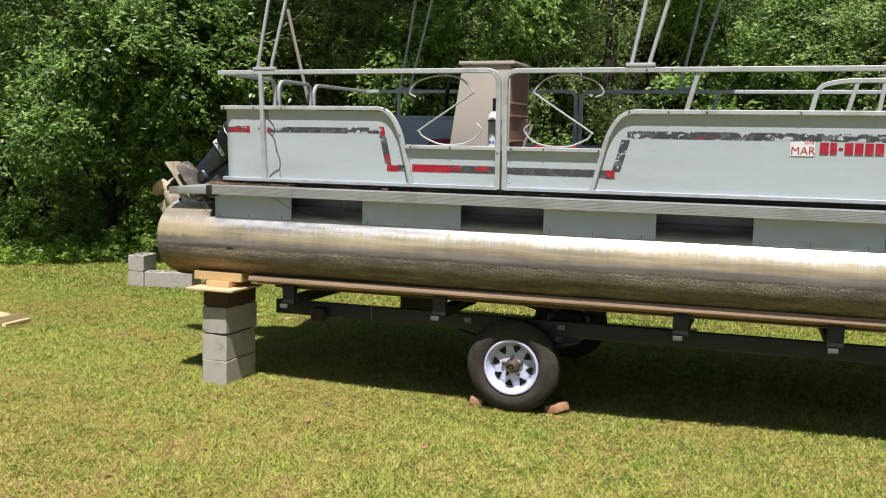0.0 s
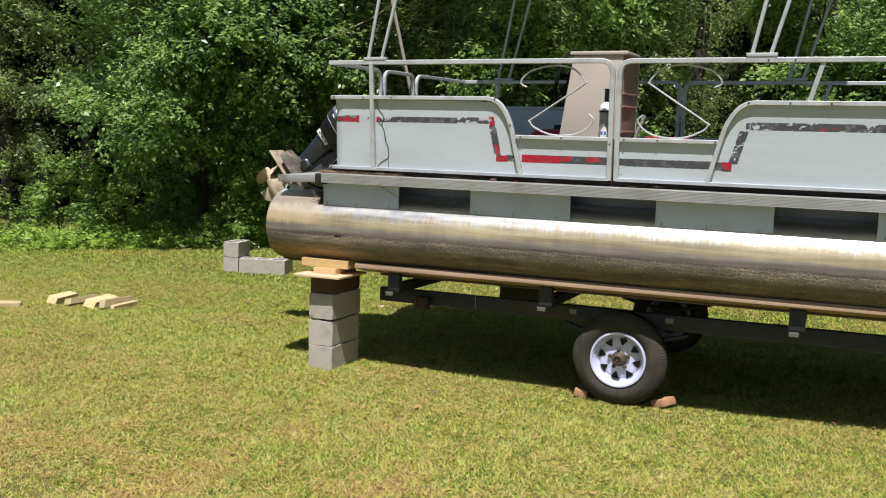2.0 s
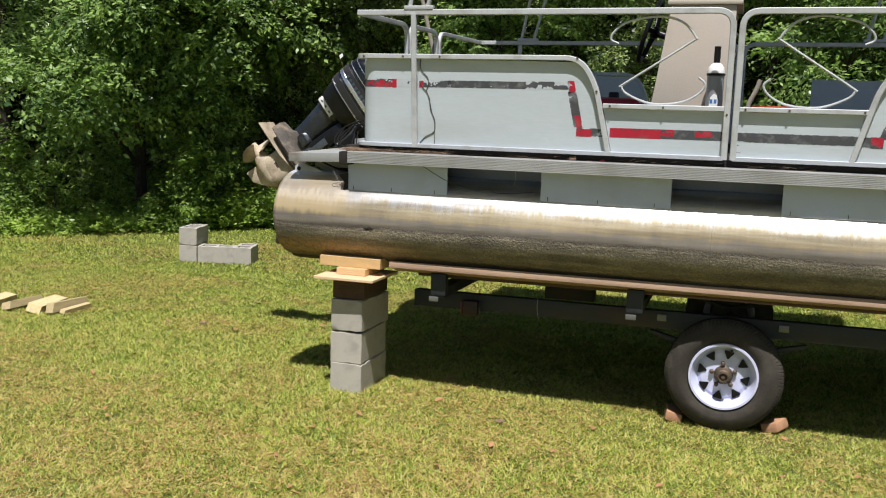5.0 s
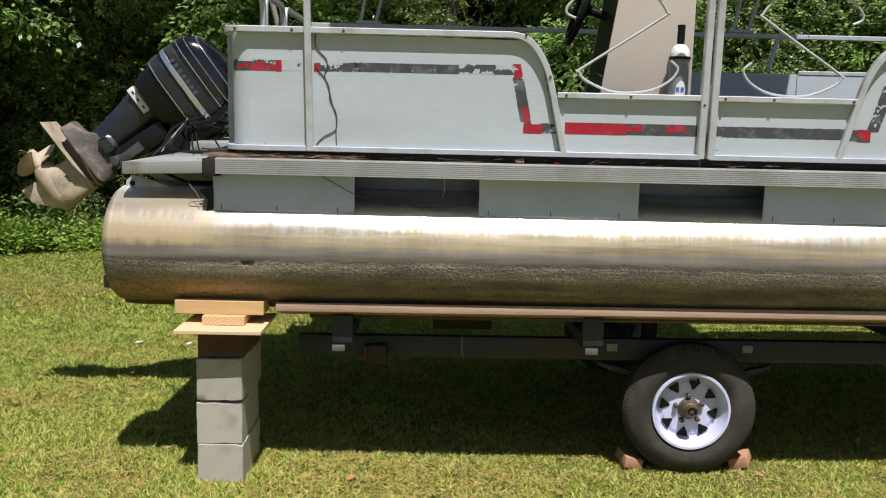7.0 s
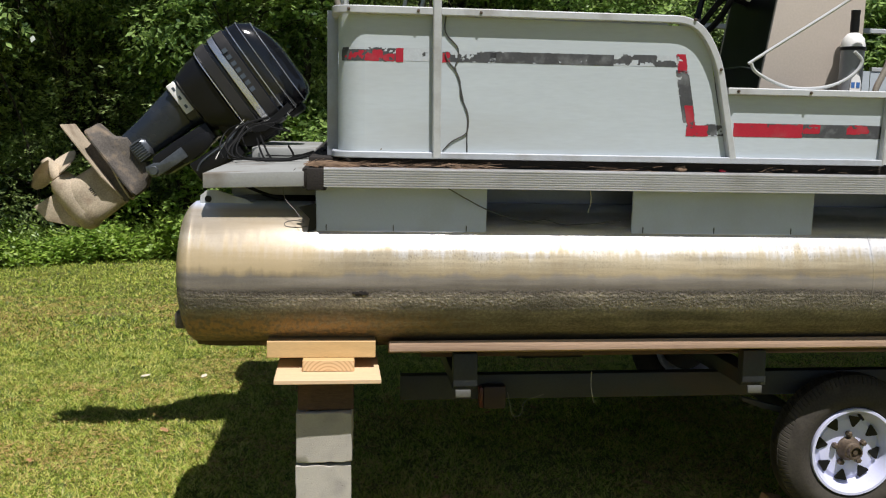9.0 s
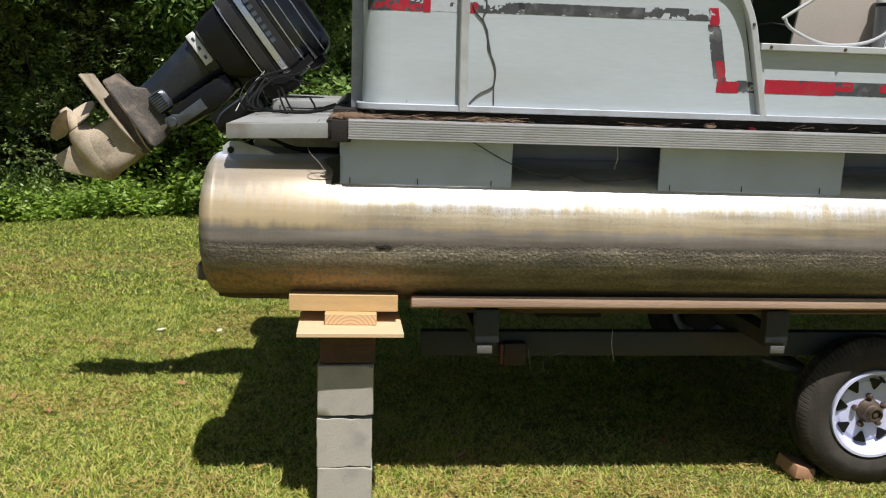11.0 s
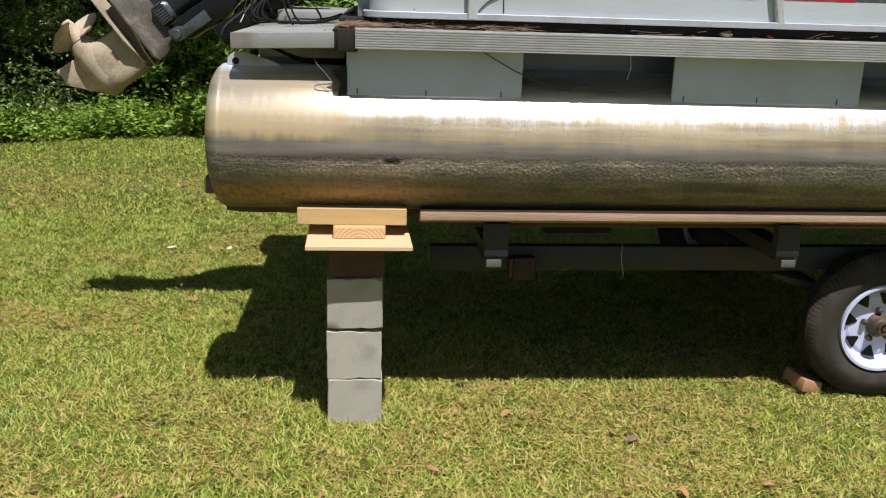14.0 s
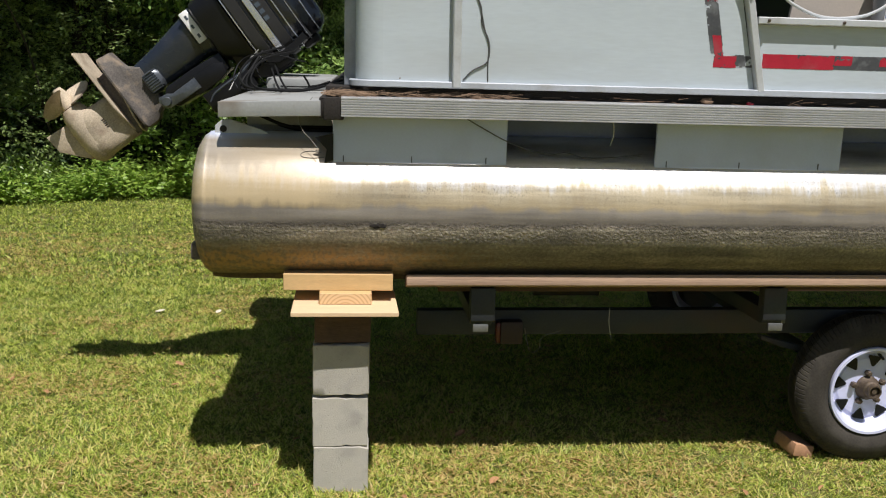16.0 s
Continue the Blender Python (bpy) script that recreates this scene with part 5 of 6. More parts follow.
part("cowl_line", loft([(0.619, -0.2255, 0.2495, 0.1625), (0.6205, -0.227, 0.251, 0.164), (0.6235, -0.227, 0.251, 0.164), (0.625, -0.2255, 0.2495, 0.1625)], 40), SILVER, motor)
part("lower_cowl", loft([(0.30, -0.165, 0.09, 0.10), (0.31, -0.18, 0.11, 0.115), (0.38, -0.20, 0.16, 0.135), (0.43, -0.205, 0.20, 0.142)], 32), BLACK, motor)
part("leg", loft([(-0.05, -0.11, 0.035, 0.035), (0.06, -0.125, 0.04, 0.042), (0.18, -0.148, 0.045, 0.05), (0.24, -0.16, 0.045, 0.056), (0.245, -0.17, 0.045, 0.064), (0.30, -0.175, 0.06, 0.07)], 28, 3.0), LEG, motor, "blue-black painted leg")
pl = part("plate_label", box(-0.165, -0.015, -0.072, -0.064, 0.25, 0.292, 0.004), WHITE, motor, "pale decal plate with dark bars")
for p in (-0.135, -0.09, -0.045):
    part("bar", box(p - 0.009, p + 0.009, -0.0732, -0.072, 0.266, 0.277, 0), BAR_BLUE, pl)
part("mid_casting", loft([(-0.158, -0.215, 0.143, 0.093), (-0.150, -0.216, 0.144, 0.094), (-0.135, -0.215, 0.144, 0.070), (-0.100, -0.212, 0.140, 0.050), (-0.088, -0.150, 0.130, 0.048), (-0.080, -0.128, 0.12, 0.047), (-0.040, -0.096, 0.10, 0.045), (-0.03, -0.09, 0.06, 0.042)], 40, 7.0), SCUM_DARK, motor, "grey-brown scum-covered casting")
part("strut_core", loft([(-0.235, -0.15, 0.138, 0.036), (-0.15, -0.165, 0.138, 0.045)], 24, 4.0), SCUM_DARK, motor)
for q, tilt, outline in ((-0.215, 0, [(-0.287, -0.098), (-0.282, -0.104), (-0.01, -0.098), (0.07, -0.065), (0.143, -0.012)]), (-0.160, 11, [(-0.09, -0.06), (-0.06, -0.088), (0.07, -0.080), (0.135, -0.05), (0.150, -0.01)])):
    ring = outline + [(p, -r) for p, r in reversed(outline)]
    b = slab(ring, -0.004, 0.004, 0.0015, 1, plane="xy")
    bmesh.ops.transform(b, matrix=pose(0, 0, q, 0, tilt, 0), verts=b.verts)
    part("anti_splash_plate", b, SCUM, motor)
part("gearcase_strut", loft([(-0.42, -0.07, 0.135, 0.050), (-0.39, -0.085, 0.146, 0.064), (-0.34, -0.083, 0.146, 0.062), (-0.29, -0.078, 0.145, 0.052), (-0.22, -0.075, 0.142, 0.040)], 32, 3.2), SCUM, motor, "tan scum-covered gearcase")
b = lathe([(0.0, 0.155), (0.03, 0.148), (0.052, 0.125), (0.065, 0.07), (0.066, -0.03), (0.060, -0.09), (0.048, -0.115), (0.046, -0.12), (0.0, -0.12)], 28, "x")
bmesh.ops.translate(b, verts=b.verts, vec=(0, 0, -0.395))
part("gearcase", b, SCUM, motor)
part("skeg", slab([(-0.075, -0.455), (-0.08, -0.565), (0.005, -0.558), (0.115, -0.455)], -0.008, 0.008, 0.004), SCUM, motor)
# intake slots are black surface strips for the shade inside them
for k in range(5):
    part("intake_slot", box(0.0 + 0.009 * k, 0.0045 + 0.009 * k, -0.0555, -0.050, -0.306, -0.292, 0), BLACK, motor)
b = lathe([(0.0, -0.225), (0.02, -0.222), (0.028, -0.20), (0.036, -0.125), (0.0, -0.122)], 20, "x")
bmesh.ops.translate(b, verts=b.verts, vec=(0, 0, -0.395))
prop = part("propeller", b, SCUM, motor, "tan scum-covered three-bladed propeller")
for k in range(3):
    b = bmesh.new()
    grid = []
    for i in range(6):
        r = 0.028 + 0.10 * i / 5
        half = 0.074 * math.sin(math.pi * (0.22 + 0.60 * i / 5)) ** 0.6 if i < 5 else 0.036
        row = []
        for j in range(7):
            s = (j / 6 - 0.5) * 2
            ang = s * half / max(r, 0.07)
            row.append(Vector((-0.165 - s * half * 0.5, r * math.sin(ang), r * math.cos(ang))))
        grid.append(row)
    for d in (0.0, 0.005):
        vs = [[b.verts.new(p + Vector((d, 0, 0))) for p in row] for row in grid]
        for i in range(5):
            for j in range(6):
                b.faces.new((vs[i][j], vs[i][j + 1], vs[i + 1][j + 1], vs[i + 1][j]))
    bmesh.ops.rotate(b, verts=b.verts, cent=(0, 0, 0), matrix=Matrix.Rotation(radians(120 * k + 2), 3, 'X'))
    bmesh.ops.translate(b, verts=b.verts, vec=(0, 0, -0.395))
    part("blade", b, SCUM, prop)
part("trim_cover", loft([(-0.050, -0.045, 0.040, 0.058), (-0.043, -0.052, 0.045, 0.066), (-0.01, -0.055, 0.050, 0.068), (0.018, -0.050, 0.040, 0.062), (0.030, -0.035, 0.020, 0.054)], 28, 5.0), CHROME, motor)
part("swivel_bracket", slab([(0.05, 0.02), (0.10, -0.03), (0.15, 0.02), (0.16, 0.16), (0.14, 0.30), (0.06, 0.30), (0.05, 0.15)], -0.09, 0.09, 0.01), BLACK, motor)
for k in range(8):
    part("cover_rib", box(-0.046 + 0.0115 * k, -0.041 + 0.0115 * k, -0.0705, -0.064, -0.042, 0.014, 0.002, 1), CHROME, motor)
arm = part("trim_arm", slab([(0.070, -0.03), (0.076, 0.010), (0.090, 0.030), (0.088, 0.15), (0.140, 0.15), (0.138, 0.03), (0.134, -0.018), (0.118, -0.036), (0.088, -0.040)], -0.112, -0.090, 0.004), CHROME, motor, "cast alloy tilt arm")
part("arm_bracket", slab([(0.080, 0.135), (0.086, 0.25), (0.105, 0.29), (0.150, 0.28), (0.160, 0.24), (0.162, 0.125), (0.120, 0.10)], -0.106, -0.094, 0.003), BLACK, motor)
b = lathe([(0.0, -0.122), (0.018, -0.122), (0.022, -0.115), (0.0, -0.115)], 18, "y")
bmesh.ops.translate(b, verts=b.verts, vec=(0.104, 0, -0.010))
part("pivot_bolt", b, CHROME, arm)
part("clamp_bracket", slab([(0.17, 0.13), (0.26, 0.13), (0.30, 0.19), (0.27, 0.36), (0.18, 0.36)], -0.11, 0.11, 0.01), BLACK, motor)

# ---- helm console ----
console = thing("helm_console", BOAT @ Matrix.Translation((1.85, 0.30, 1.432)), "beige boat helm console with brown wooden inside", "console")
part("side", slab([(-0.235, 0.0), (0.20, 0.0), (0.20, 0.775), (-0.12, 0.775)], -0.10, -0.08, 0.004), BEIGE, console)
part("side", slab([(-0.225, 0.0), (0.20, 0.0), (0.20, 0.775), (-0.11, 0.775)], 0.36, 0.38, 0.004), BEIGE, console)
b = bmesh.new()
vs = [b.verts.new(p) for p in ((-0.225, -0.08, 0), (-0.225, 0.36, 0), (-0.11, 0.36, 0.775), (-0.11, -0.08, 0.775), (-0.205, -0.08, 0), (-0.205, 0.36, 0), (-0.09, 0.36, 0.775), (-0.09, -0.08, 0.775))]
for f in ((0, 1, 2, 3), (4, 5, 6, 7), (0, 1, 5, 4), (1, 2, 6, 5), (2, 3, 7, 6), (3, 0, 4, 7)):
    b.faces.new([vs[i] for i in f])
part("dash_panel", b, BLACK, console, "black stern-facing panel of the console")
# metal tube drawn as the glint along a shelf ledge
part("dash_trim", tube([(-0.185, -0.07, 0.345), (-0.178, 0.10, 0.365), (-0.178, 0.34, 0.365)], 0.004, 6), CHROME, console)
part("top", box(-0.14, 0.23, -0.115, 0.395, 0.776, 0.80, 0.006), BEIGE, console)
part("ledge", box(-0.02, 0.195, -0.22, -0.101, 0.24, 0.258, 0.003), BEIGE, console)
part("inner_panel", box(0.176, 0.196, -0.078, 0.358, 0.0, 0.774, 0.003), BROWN, console, "red-brown wooden cupboard face")
for w in (0.30, 0.46, 0.54):
    part("cupboard_rail", box(0.196, 0.206, -0.07, 0.35, w - 0.008, w + 0.008, 0.002), BROWN, console)

# ---- trailer ----
TRAILER = pose(-3.309, 5.469, 0, 0, 0, -2.7)
trailer = thing("boat_trailer", TRAILER, "dark steel boat trailer with wooden bunks under the boat", "trailer")
for v in (0.02, 2.12):
    b = box(0.275, 5.6, -0.07, 0.07, -0.04, 0.0, 0.005)
    out = -1 if v < 1 else 1
    bmesh.ops.transform(b, matrix=pose(0, v + 0.07, 0.768, out * 15), verts=b.verts)
    part("bunk", b, BUNK, trailer, "weathered red-brown bunk board")
# unseen boards, added so no bright lawn shows between bunk and float
for v in (0.165, 2.03):
    part("bunk_pad", box(0.40, 5.6, v, v + 0.10, 0.69, 0.758, 0.006), OLD_WOOD, trailer, "dark board added behind the bunk to close the gap")
for v in (0.30, 1.80):
    part("frame_rail", box(0.33, 5.8, v, v + 0.05, 0.485, 0.585, 0.006), DARK_STEEL, trailer)
for u in (0.512, 1.612, 3.13, 3.97):
    part("cross_member", box(u, u + 0.08, 0.08, 2.2, 0.585, 0.645, 0.005), DARK_STEEL, trailer)
    for v in (0.05, 2.15):
        part("bunk_bracket", box(u, u + 0.09, v + 0.02, v + 0.07, 0.60, 0.725, 0.005), DARK_STEEL, trailer)
        part("angle_plate", box(u + 0.005, u + 0.06, v - 0.02, v - 0.012, 0.572, 0.60, 0.002), BRIGHT_STEEL, trailer, "bright galvanised angle plate")
part("cross_plate", box(0.95, 1.28, 1.15, 1.25, 0.44, 0.56, 0.005), DARK_STEEL, trailer)
part("axle", tube([(2.126, 0.24, 0.303), (2.126, 2.06, 0.303)], 0.03, 12), DARK_STEEL, trailer)


def wheel(v, s):
    """A road wheel whose outer face looks along s."""
    w = part("wheel", lathe([(0.0, -0.06 * s), (0.12, -0.06 * s), (0.13, -0.05 * s), (0.13, 0.025 * s), (0.0, 0.025 * s)], 32, "y"), DARK_STEEL, trailer, "trailer road wheel")
    w.location = (2.126, v, 0.303)
    R, r = 0.304, 0.171
    prof = [(r + 0.004, 0.085), (r + 0.02, 0.10), (r + 0.05, 0.112), (R - 0.065, 0.108), (R - 0.03, 0.095), (R - 0.008, 0.078), (R, 0.055)]
    prof += [(R - 0.006, 0.05), (R - 0.006, 0.044), (R, 0.039), (R, 0.02), (R - 0.006, 0.015), (R - 0.006, 0.009), (R, 0.004)]
    full = [(a, h * s) for a, h in prof] + [(a, (0.07 - h) * s) for a, h in reversed(prof)]
    b = lathe(full + [(r + 0.004, 0.085 * s)], 96, "y", caps=False)
    t = part("tyre", b, RUBBER, w, "dusty black trailer tyre")
    # flatten where it meets the lawn
    for vert in t.data.vertices:
        if vert.co.z < -0.298:
            vert.co.z = -0.298
    o = s
    part("rim", lathe([(r + 0.008, 0.098 * o), (r + 0.006, 0.104 * o), (r - 0.004, 0.104 * o), (r - 0.010, 0.092 * o), (r - 0.024, 0.06 * o), (r - 0.030, 0.045 * o), (r - 0.036, 0.040 * o), (0.124, 0.042 * o), (0.118, 0.047 * o), (0.07, 0.050 * o), (0.045, 0.052 * o), (0.045, 0.03 * o), (r - 0.03, 0.02 * o), (r, -0.08 * o), (r + 0.006, -0.09 * o), (r + 0.008, 0.098 * o)], 64, "y", caps=False), RIM, w, "white spoked steel rim")
    # openings are black plates on the rim in place of shaded holes
    for k in range(8):
        b = slab([(-0.022, 0.132), (0.022, 0.132), (0.025, 0.128), (0.024, 0.123), (0.005, 0.091), (0.0, 0.088), (-0.005, 0.091), (-0.024, 0.123), (-0.025, 0.128)], 0.0445 * o, 0.0525 * o, 0.0)
        bmesh.ops.rotate(b, verts=b.verts, cent=(0, 0, 0), matrix=Matrix.Rotation(radians(45 * k + 10), 3, 'Y'))
        part("spoke_opening", b, BLACK, w)
    part("hub", lathe([(0.0, 0.108 * o), (0.010, 0.108 * o), (0.012, 0.100 * o), (0.020, 0.100 * o), (0.022, 0.114 * o), (0.027, 0.114 * o), (0.030, 0.094 * o), (0.036, 0.090 * o), (0.040, 0.070 * o), (0.049, 0.060 * o), (0.052, 0.03 * o), (0.0, 0.03 * o)], 24, "y"), RUST, w, "rusty greased hub without its cap")
    for k in range(5):
        b = lathe([(0.0, 0.074 * o), (0.007, 0.074 * o), (0.0115, 0.071 * o), (0.0125, 0.052 * o), (0.0, 0.052 * o)], 6, "y")
        bmesh.ops.translate(b, verts=b.verts, vec=(0.062 * math.cos(2 * math.pi * k / 5 + 0.4), 0, 0.062 * math.sin(2 * math.pi * k / 5 + 0.4)))
        part("lug_nut", b, RUST, w)
    part("valve_stem", tube([(0.035, 0.050 * o, 0.140), (0.032, 0.075 * o, 0.134), (0.030, 0.092 * o, 0.130)], 0.006, 8), BLACK, w)


wheel(0.252, -1)
wheel(2.025, 1)


# ---- blocks and timber that prop the stern ----
def block(m, label="grey hollow concrete block", group="concrete blocks"):
    """A two-core concrete block, 0.19 x 0.39 x 0.19, its cores running along z."""
    t = thing("concrete_block", m, label, "concrete block", group)
    xs, ys = (-0.097, -0.065, 0.065, 0.097), (-0.197, -0.165, -0.016, 0.016, 0.165, 0.197)
    solid = lambda i, k: 0 <= i < 3 and 0 <= k < 5 and not (i == 1 and k in (1, 3))
    b = bmesh.new()
    v = {(i, k, z): b.verts.new((x, y, z * 0.193)) for i, x in enumerate(xs) for k, y in enumerate(ys) for z in (0, 1)}
    for i in range(3):
        for k in range(5):
            if not solid(i, k):
                continue
            for z in (0, 1):
                b.faces.new([v[i, k, z], v[i + 1, k, z], v[i + 1, k + 1, z], v[i, k + 1, z]])
            for di, dk, a, c in ((-1, 0, (i, k), (i, k + 1)), (1, 0, (i + 1, k), (i + 1, k + 1)), (0, -1, (i, k), (i + 1, k)), (0, 1, (i, k + 1), (i + 1, k + 1))):
                if not solid(i + di, k + dk):
                    b.faces.new([v[(*a, 0)], v[(*c, 0)], v[(*c, 1)], v[(*a, 1)]])
    bmesh.ops.recalc_face_normals(b, faces=b.faces)
    bmesh.ops.bevel(b, geom=[e for e in b.edges if len(e.link_faces) == 2 and e.calc_face_angle(0) > 1], offset=0.003, segments=1, affect='EDGES')
    bmesh.ops.subdivide_edges(b, edges=[e for e in b.edges if e.calc_length() > 0.03], cuts=5)
    # chipped top and bottom arrises
    for vert in b.verts:
        if abs(vert.co.z - 0.0965) > 0.090 and (abs(vert.co.x) > 0.093 or abs(vert.co.y) > 0.193):
            chip = max(0.0, noise.noise(vert.co * 26 + Vector((3, 1, 4))) - 0.05) * 0.013
            vert.co.z += chip if vert.co.z < 0.1 else -chip
    for vert in b.verts:
        vert.co += Vector((noise.noise(vert.co * 45), noise.noise(vert.co * 45 + Vector((7, 0, 0))), noise.noise(vert.co * 45 + Vector((0, 7, 0))))) * 0.0022
        vert.co += Vector((noise.noise(vert.co * 13 + Vector((1, 2, 3))), noise.noise(vert.co * 13 + Vector((8, 2, 3))), noise.noise(vert.co * 17 + Vector((1, 9, 3))))) * 0.0014
    part("body", b, CONCRETE, t)
    return t


COL = pose(-3.258, 5.645, 0, 0, 0, -2.0)
LOW = Matrix.Diagonal((1, 1, 0.97, 1))
first = block(COL @ pose(0, -0.03, -0.014) @ LOW, "grey concrete block at the foot of the stern prop")
copy_thing(first, COL @ pose(-0.005, -0.028, 0.1745, 0, 0.3, 180.5) @ LOW)
copy_thing(first, COL @ pose(0.004, -0.033, 0.3665, 0, -0.9, -1.4) @ LOW)


def timber(m, lx, ly, lz, material, label, name="timber_offcut"):
    t = thing(name, m, label, "timber")
    part("board", box(-lx / 2, lx / 2, -ly / 2, ly / 2, 0, lz, 0.0018, 1), material, t)
    return t


timber(COL @ pose(0.0, -0.03, 0.5545, 0, 0, 1), 0.194, 0.38, 0.119, OLD_WOOD, "dark stained timber block on the concrete prop")
timber(COL @ pose(0.010, -0.122, 0.675, 0, 0, 0.5), 0.36, 0.41, 0.015, PALE_PINE, "thin pale pine plate on the stern prop")
mid = timber(COL @ pose(0.012, -0.065, 0.6905, 0, 0, 0), 0.18, 0.30, 0.0395, PINE, "short fresh pine block between two plates")
part("end_grain", box(-0.088, 0.088, -0.1512, -0.1502, 0.002, 0.0375, 0), END_GRAIN, mid, "end grain with growth rings")
timber(COL @ pose(-0.013, -0.105, 0.7305, 0, 0, -0.5), 0.38, 0.14, 0.058, PINE, "fresh pine plate under the float")

# loose blocks by the wood's edge
for x, y, z, r in ((-6.694, 9.42, 0, 13), (-6.691, 9.418, 0.193, 12.5), (-6.377, 9.391, 0, -75.5), (-6.120, 9.548, 0, 16)):
    copy_thing(first, pose(x, y, z, 0, 0, r))["label"] = "grey hollow concrete block dumped on the lawn"

# pine offcuts on the lawn
for x, y, r, lx, ly, lz, roll in ((-6.70, 6.52, 6, 0.105, 0.34, 0.062, 9), (-6.485, 6.55, 0, 0.085, 0.38, 0.058, -18), (-6.275, 6.57, 5, 0.12, 0.38, 0.062, 10), (-6.10, 6.59, -4, 0.075, 0.40, 0.075, -10), (-6.03, 6.60, -5, 0.05, 0.30, 0.03, 4), (-6.98, 6.02, -50, 0.14, 0.40, 0.04, 0)):
    off = timber(pose(x, y, 0.016 if roll else 0.008, 1.5 if roll > 0 else -1, roll, r), lx, ly, lz, WEATHERED_PINE, "pale pine offcut lying on the lawn")
    for v in off.children[0].data.vertices:
        v.co.y += 0.5 * v.co.z * (1 if v.co.y < 0 else -0.4)
        v.co += Vector((noise.noise(v.co * 14), noise.noise(v.co * 14 + Vector((5, 5, 5))), noise.noise(v.co * 11))) * 0.006

# bricks that chock the wheel
for u, v, r, tip in ((1.875, 0.265, 6, 12), (2.415, 0.29, -24, -16)):
    t = thing("brick", TRAILER @ pose(u, v, 0.012, 0, tip, r), "worn red brick chocking the trailer wheel", "brick", "wheel chocks")
    b = box(-0.043, 0.043, -0.075, 0.075, 0, 0.054, 0.006)
    for vert in b.verts:
        vert.co += Vector((noise.noise(vert.co * 30), noise.noise(vert.co * 31 + Vector((3, 1, 2))), noise.noise(vert.co * 29))) * 0.004
    part("body", b, BRICK, t)


# ---- loose things on the boat ----
def on_boat(name, u, v, w, label, category, turn=0):
    return thing(name, BOAT @ pose(u, v, w, 0, 0, turn), label, category)


bottle = on_boat("gas_bottle", 1.975, 0.132, 1.6905, "grey bottle with white shoulder and black valve beside the console", "bottle")
bottle.matrix_world = bottle.matrix_world @ Matrix.Scale(1.1, 4)
part("body", lathe([(0.0, 0.0), (0.034, 0.0), (0.038, 0.004), (0.038, 0.15), (0.0, 0.15)], 28), GLASSY, bottle)
part("shoulder", lathe([(0.0385, 0.15), (0.0385, 0.165), (0.034, 0.185), (0.022, 0.20), (0.014, 0.204), (0.0, 0.204)], 28), WHITE, bottle, "white plastic shoulder")
part("strap", lathe([(0.0385, 0.146), (0.042, 0.147), (0.042, 0.157), (0.0385, 0.158)], 28, caps=False), BLACK, bottle)
part("valve", lathe([(0.014, 0.203), (0.015, 0.23), (0.014, 0.262), (0.015, 0.266), (0.015, 0.278), (0.0, 0.28)], 18), BLACK, bottle)
lab = part("bottle_label", slab([(-0.022, 0.004), (0.016, 0.004), (0.02, 0.03), (0.01, 0.06), (-0.002, 0.066), (-0.016, 0.05)], -0.0405, -0.036, 0.0), WHITE, bottle, "white sticker with blue marks")
for x in (-0.012, 0.006):
    part("mark", box(x - 0.006, x + 0.006, -0.0415, -0.0405, 0.022, 0.04, 0), BLUE, lab)

helm = on_boat("steering_wheel", 1.60, 0.50, 2.10, "black boat steering wheel on the console", "steering wheel")
tilt = Matrix.Rotation(radians(-72), 4, 'Y')
b = tube([(0.17 * math.cos(2 * math.pi * k / 40), 0.17 * math.sin(2 * math.pi * k / 40), 0) for k in range(41)], 0.013, 8)
bmesh.ops.transform(b, matrix=tilt, verts=b.verts)
part("rim", b, BLACK, helm)
for k in range(3):
    b = tube([(0, 0, -0.03), (0.08 * math.cos(2.1 * k + 0.5), 0.08 * math.sin(2.1 * k + 0.5), -0.015), (0.17 * math.cos(2.1 * k + 0.5), 0.17 * math.sin(2.1 * k + 0.5), 0)], 0, square=(0.025, 0.008))
    bmesh.ops.transform(b, matrix=tilt, verts=b.verts)
    part("spoke", b, BLACK, helm)
b = lathe([(0.0, 0.0), (0.03, -0.005), (0.035, -0.03), (0.02, -0.05), (0.02, -0.18), (0.0, -0.18)], 18)
bmesh.ops.transform(b, matrix=tilt, verts=b.verts)
part("column", b, BLACK, helm)

tank = on_boat("fuel_tank", 1.30, 1.35, 1.432, "red portable fuel tank on the deck", "fuel tank")
part("body", loft([(0.0, -0.22, 0.22, 0.14), (0.02, -0.25, 0.25, 0.17), (0.22, -0.25, 0.25, 0.17), (0.30, -0.17, 0.17, 0.12), (0.31, -0.10, 0.10, 0.06)], 28, 4), RED, tank)
part("cap", lathe([(0.0, 0.345), (0.03, 0.345), (0.035, 0.335), (0.035, 0.30), (0.0, 0.30)], 18), BLACK, tank)

rag = on_boat("red_bucket", 2.30, 0.42, 1.432, "orange-red plastic tub beside the console", "bucket")
part("wall", lathe([(0.11, 0.0), (0.135, 0.26), (0.145, 0.262), (0.145, 0.275), (0.125, 0.276), (0.105, 0.01), (0.0, 0.01), (0.0, 0.0), (0.11, 0.0)], 28, caps=False), CLOTH, rag)
hose = on_boat("hose", 2.14, 0.24, 1.70, "yellow-brown hose end by the console", "hose")
part("body", tube(smooth_path([(0.0, 0.0, -0.26), (0.01, 0.0, -0.1), (0.0, 0.0, 0.0), (0.035, 0.0, 0.09), (0.05, 0.0, 0.14)], 5), 0.012, 10), POLE, hose)


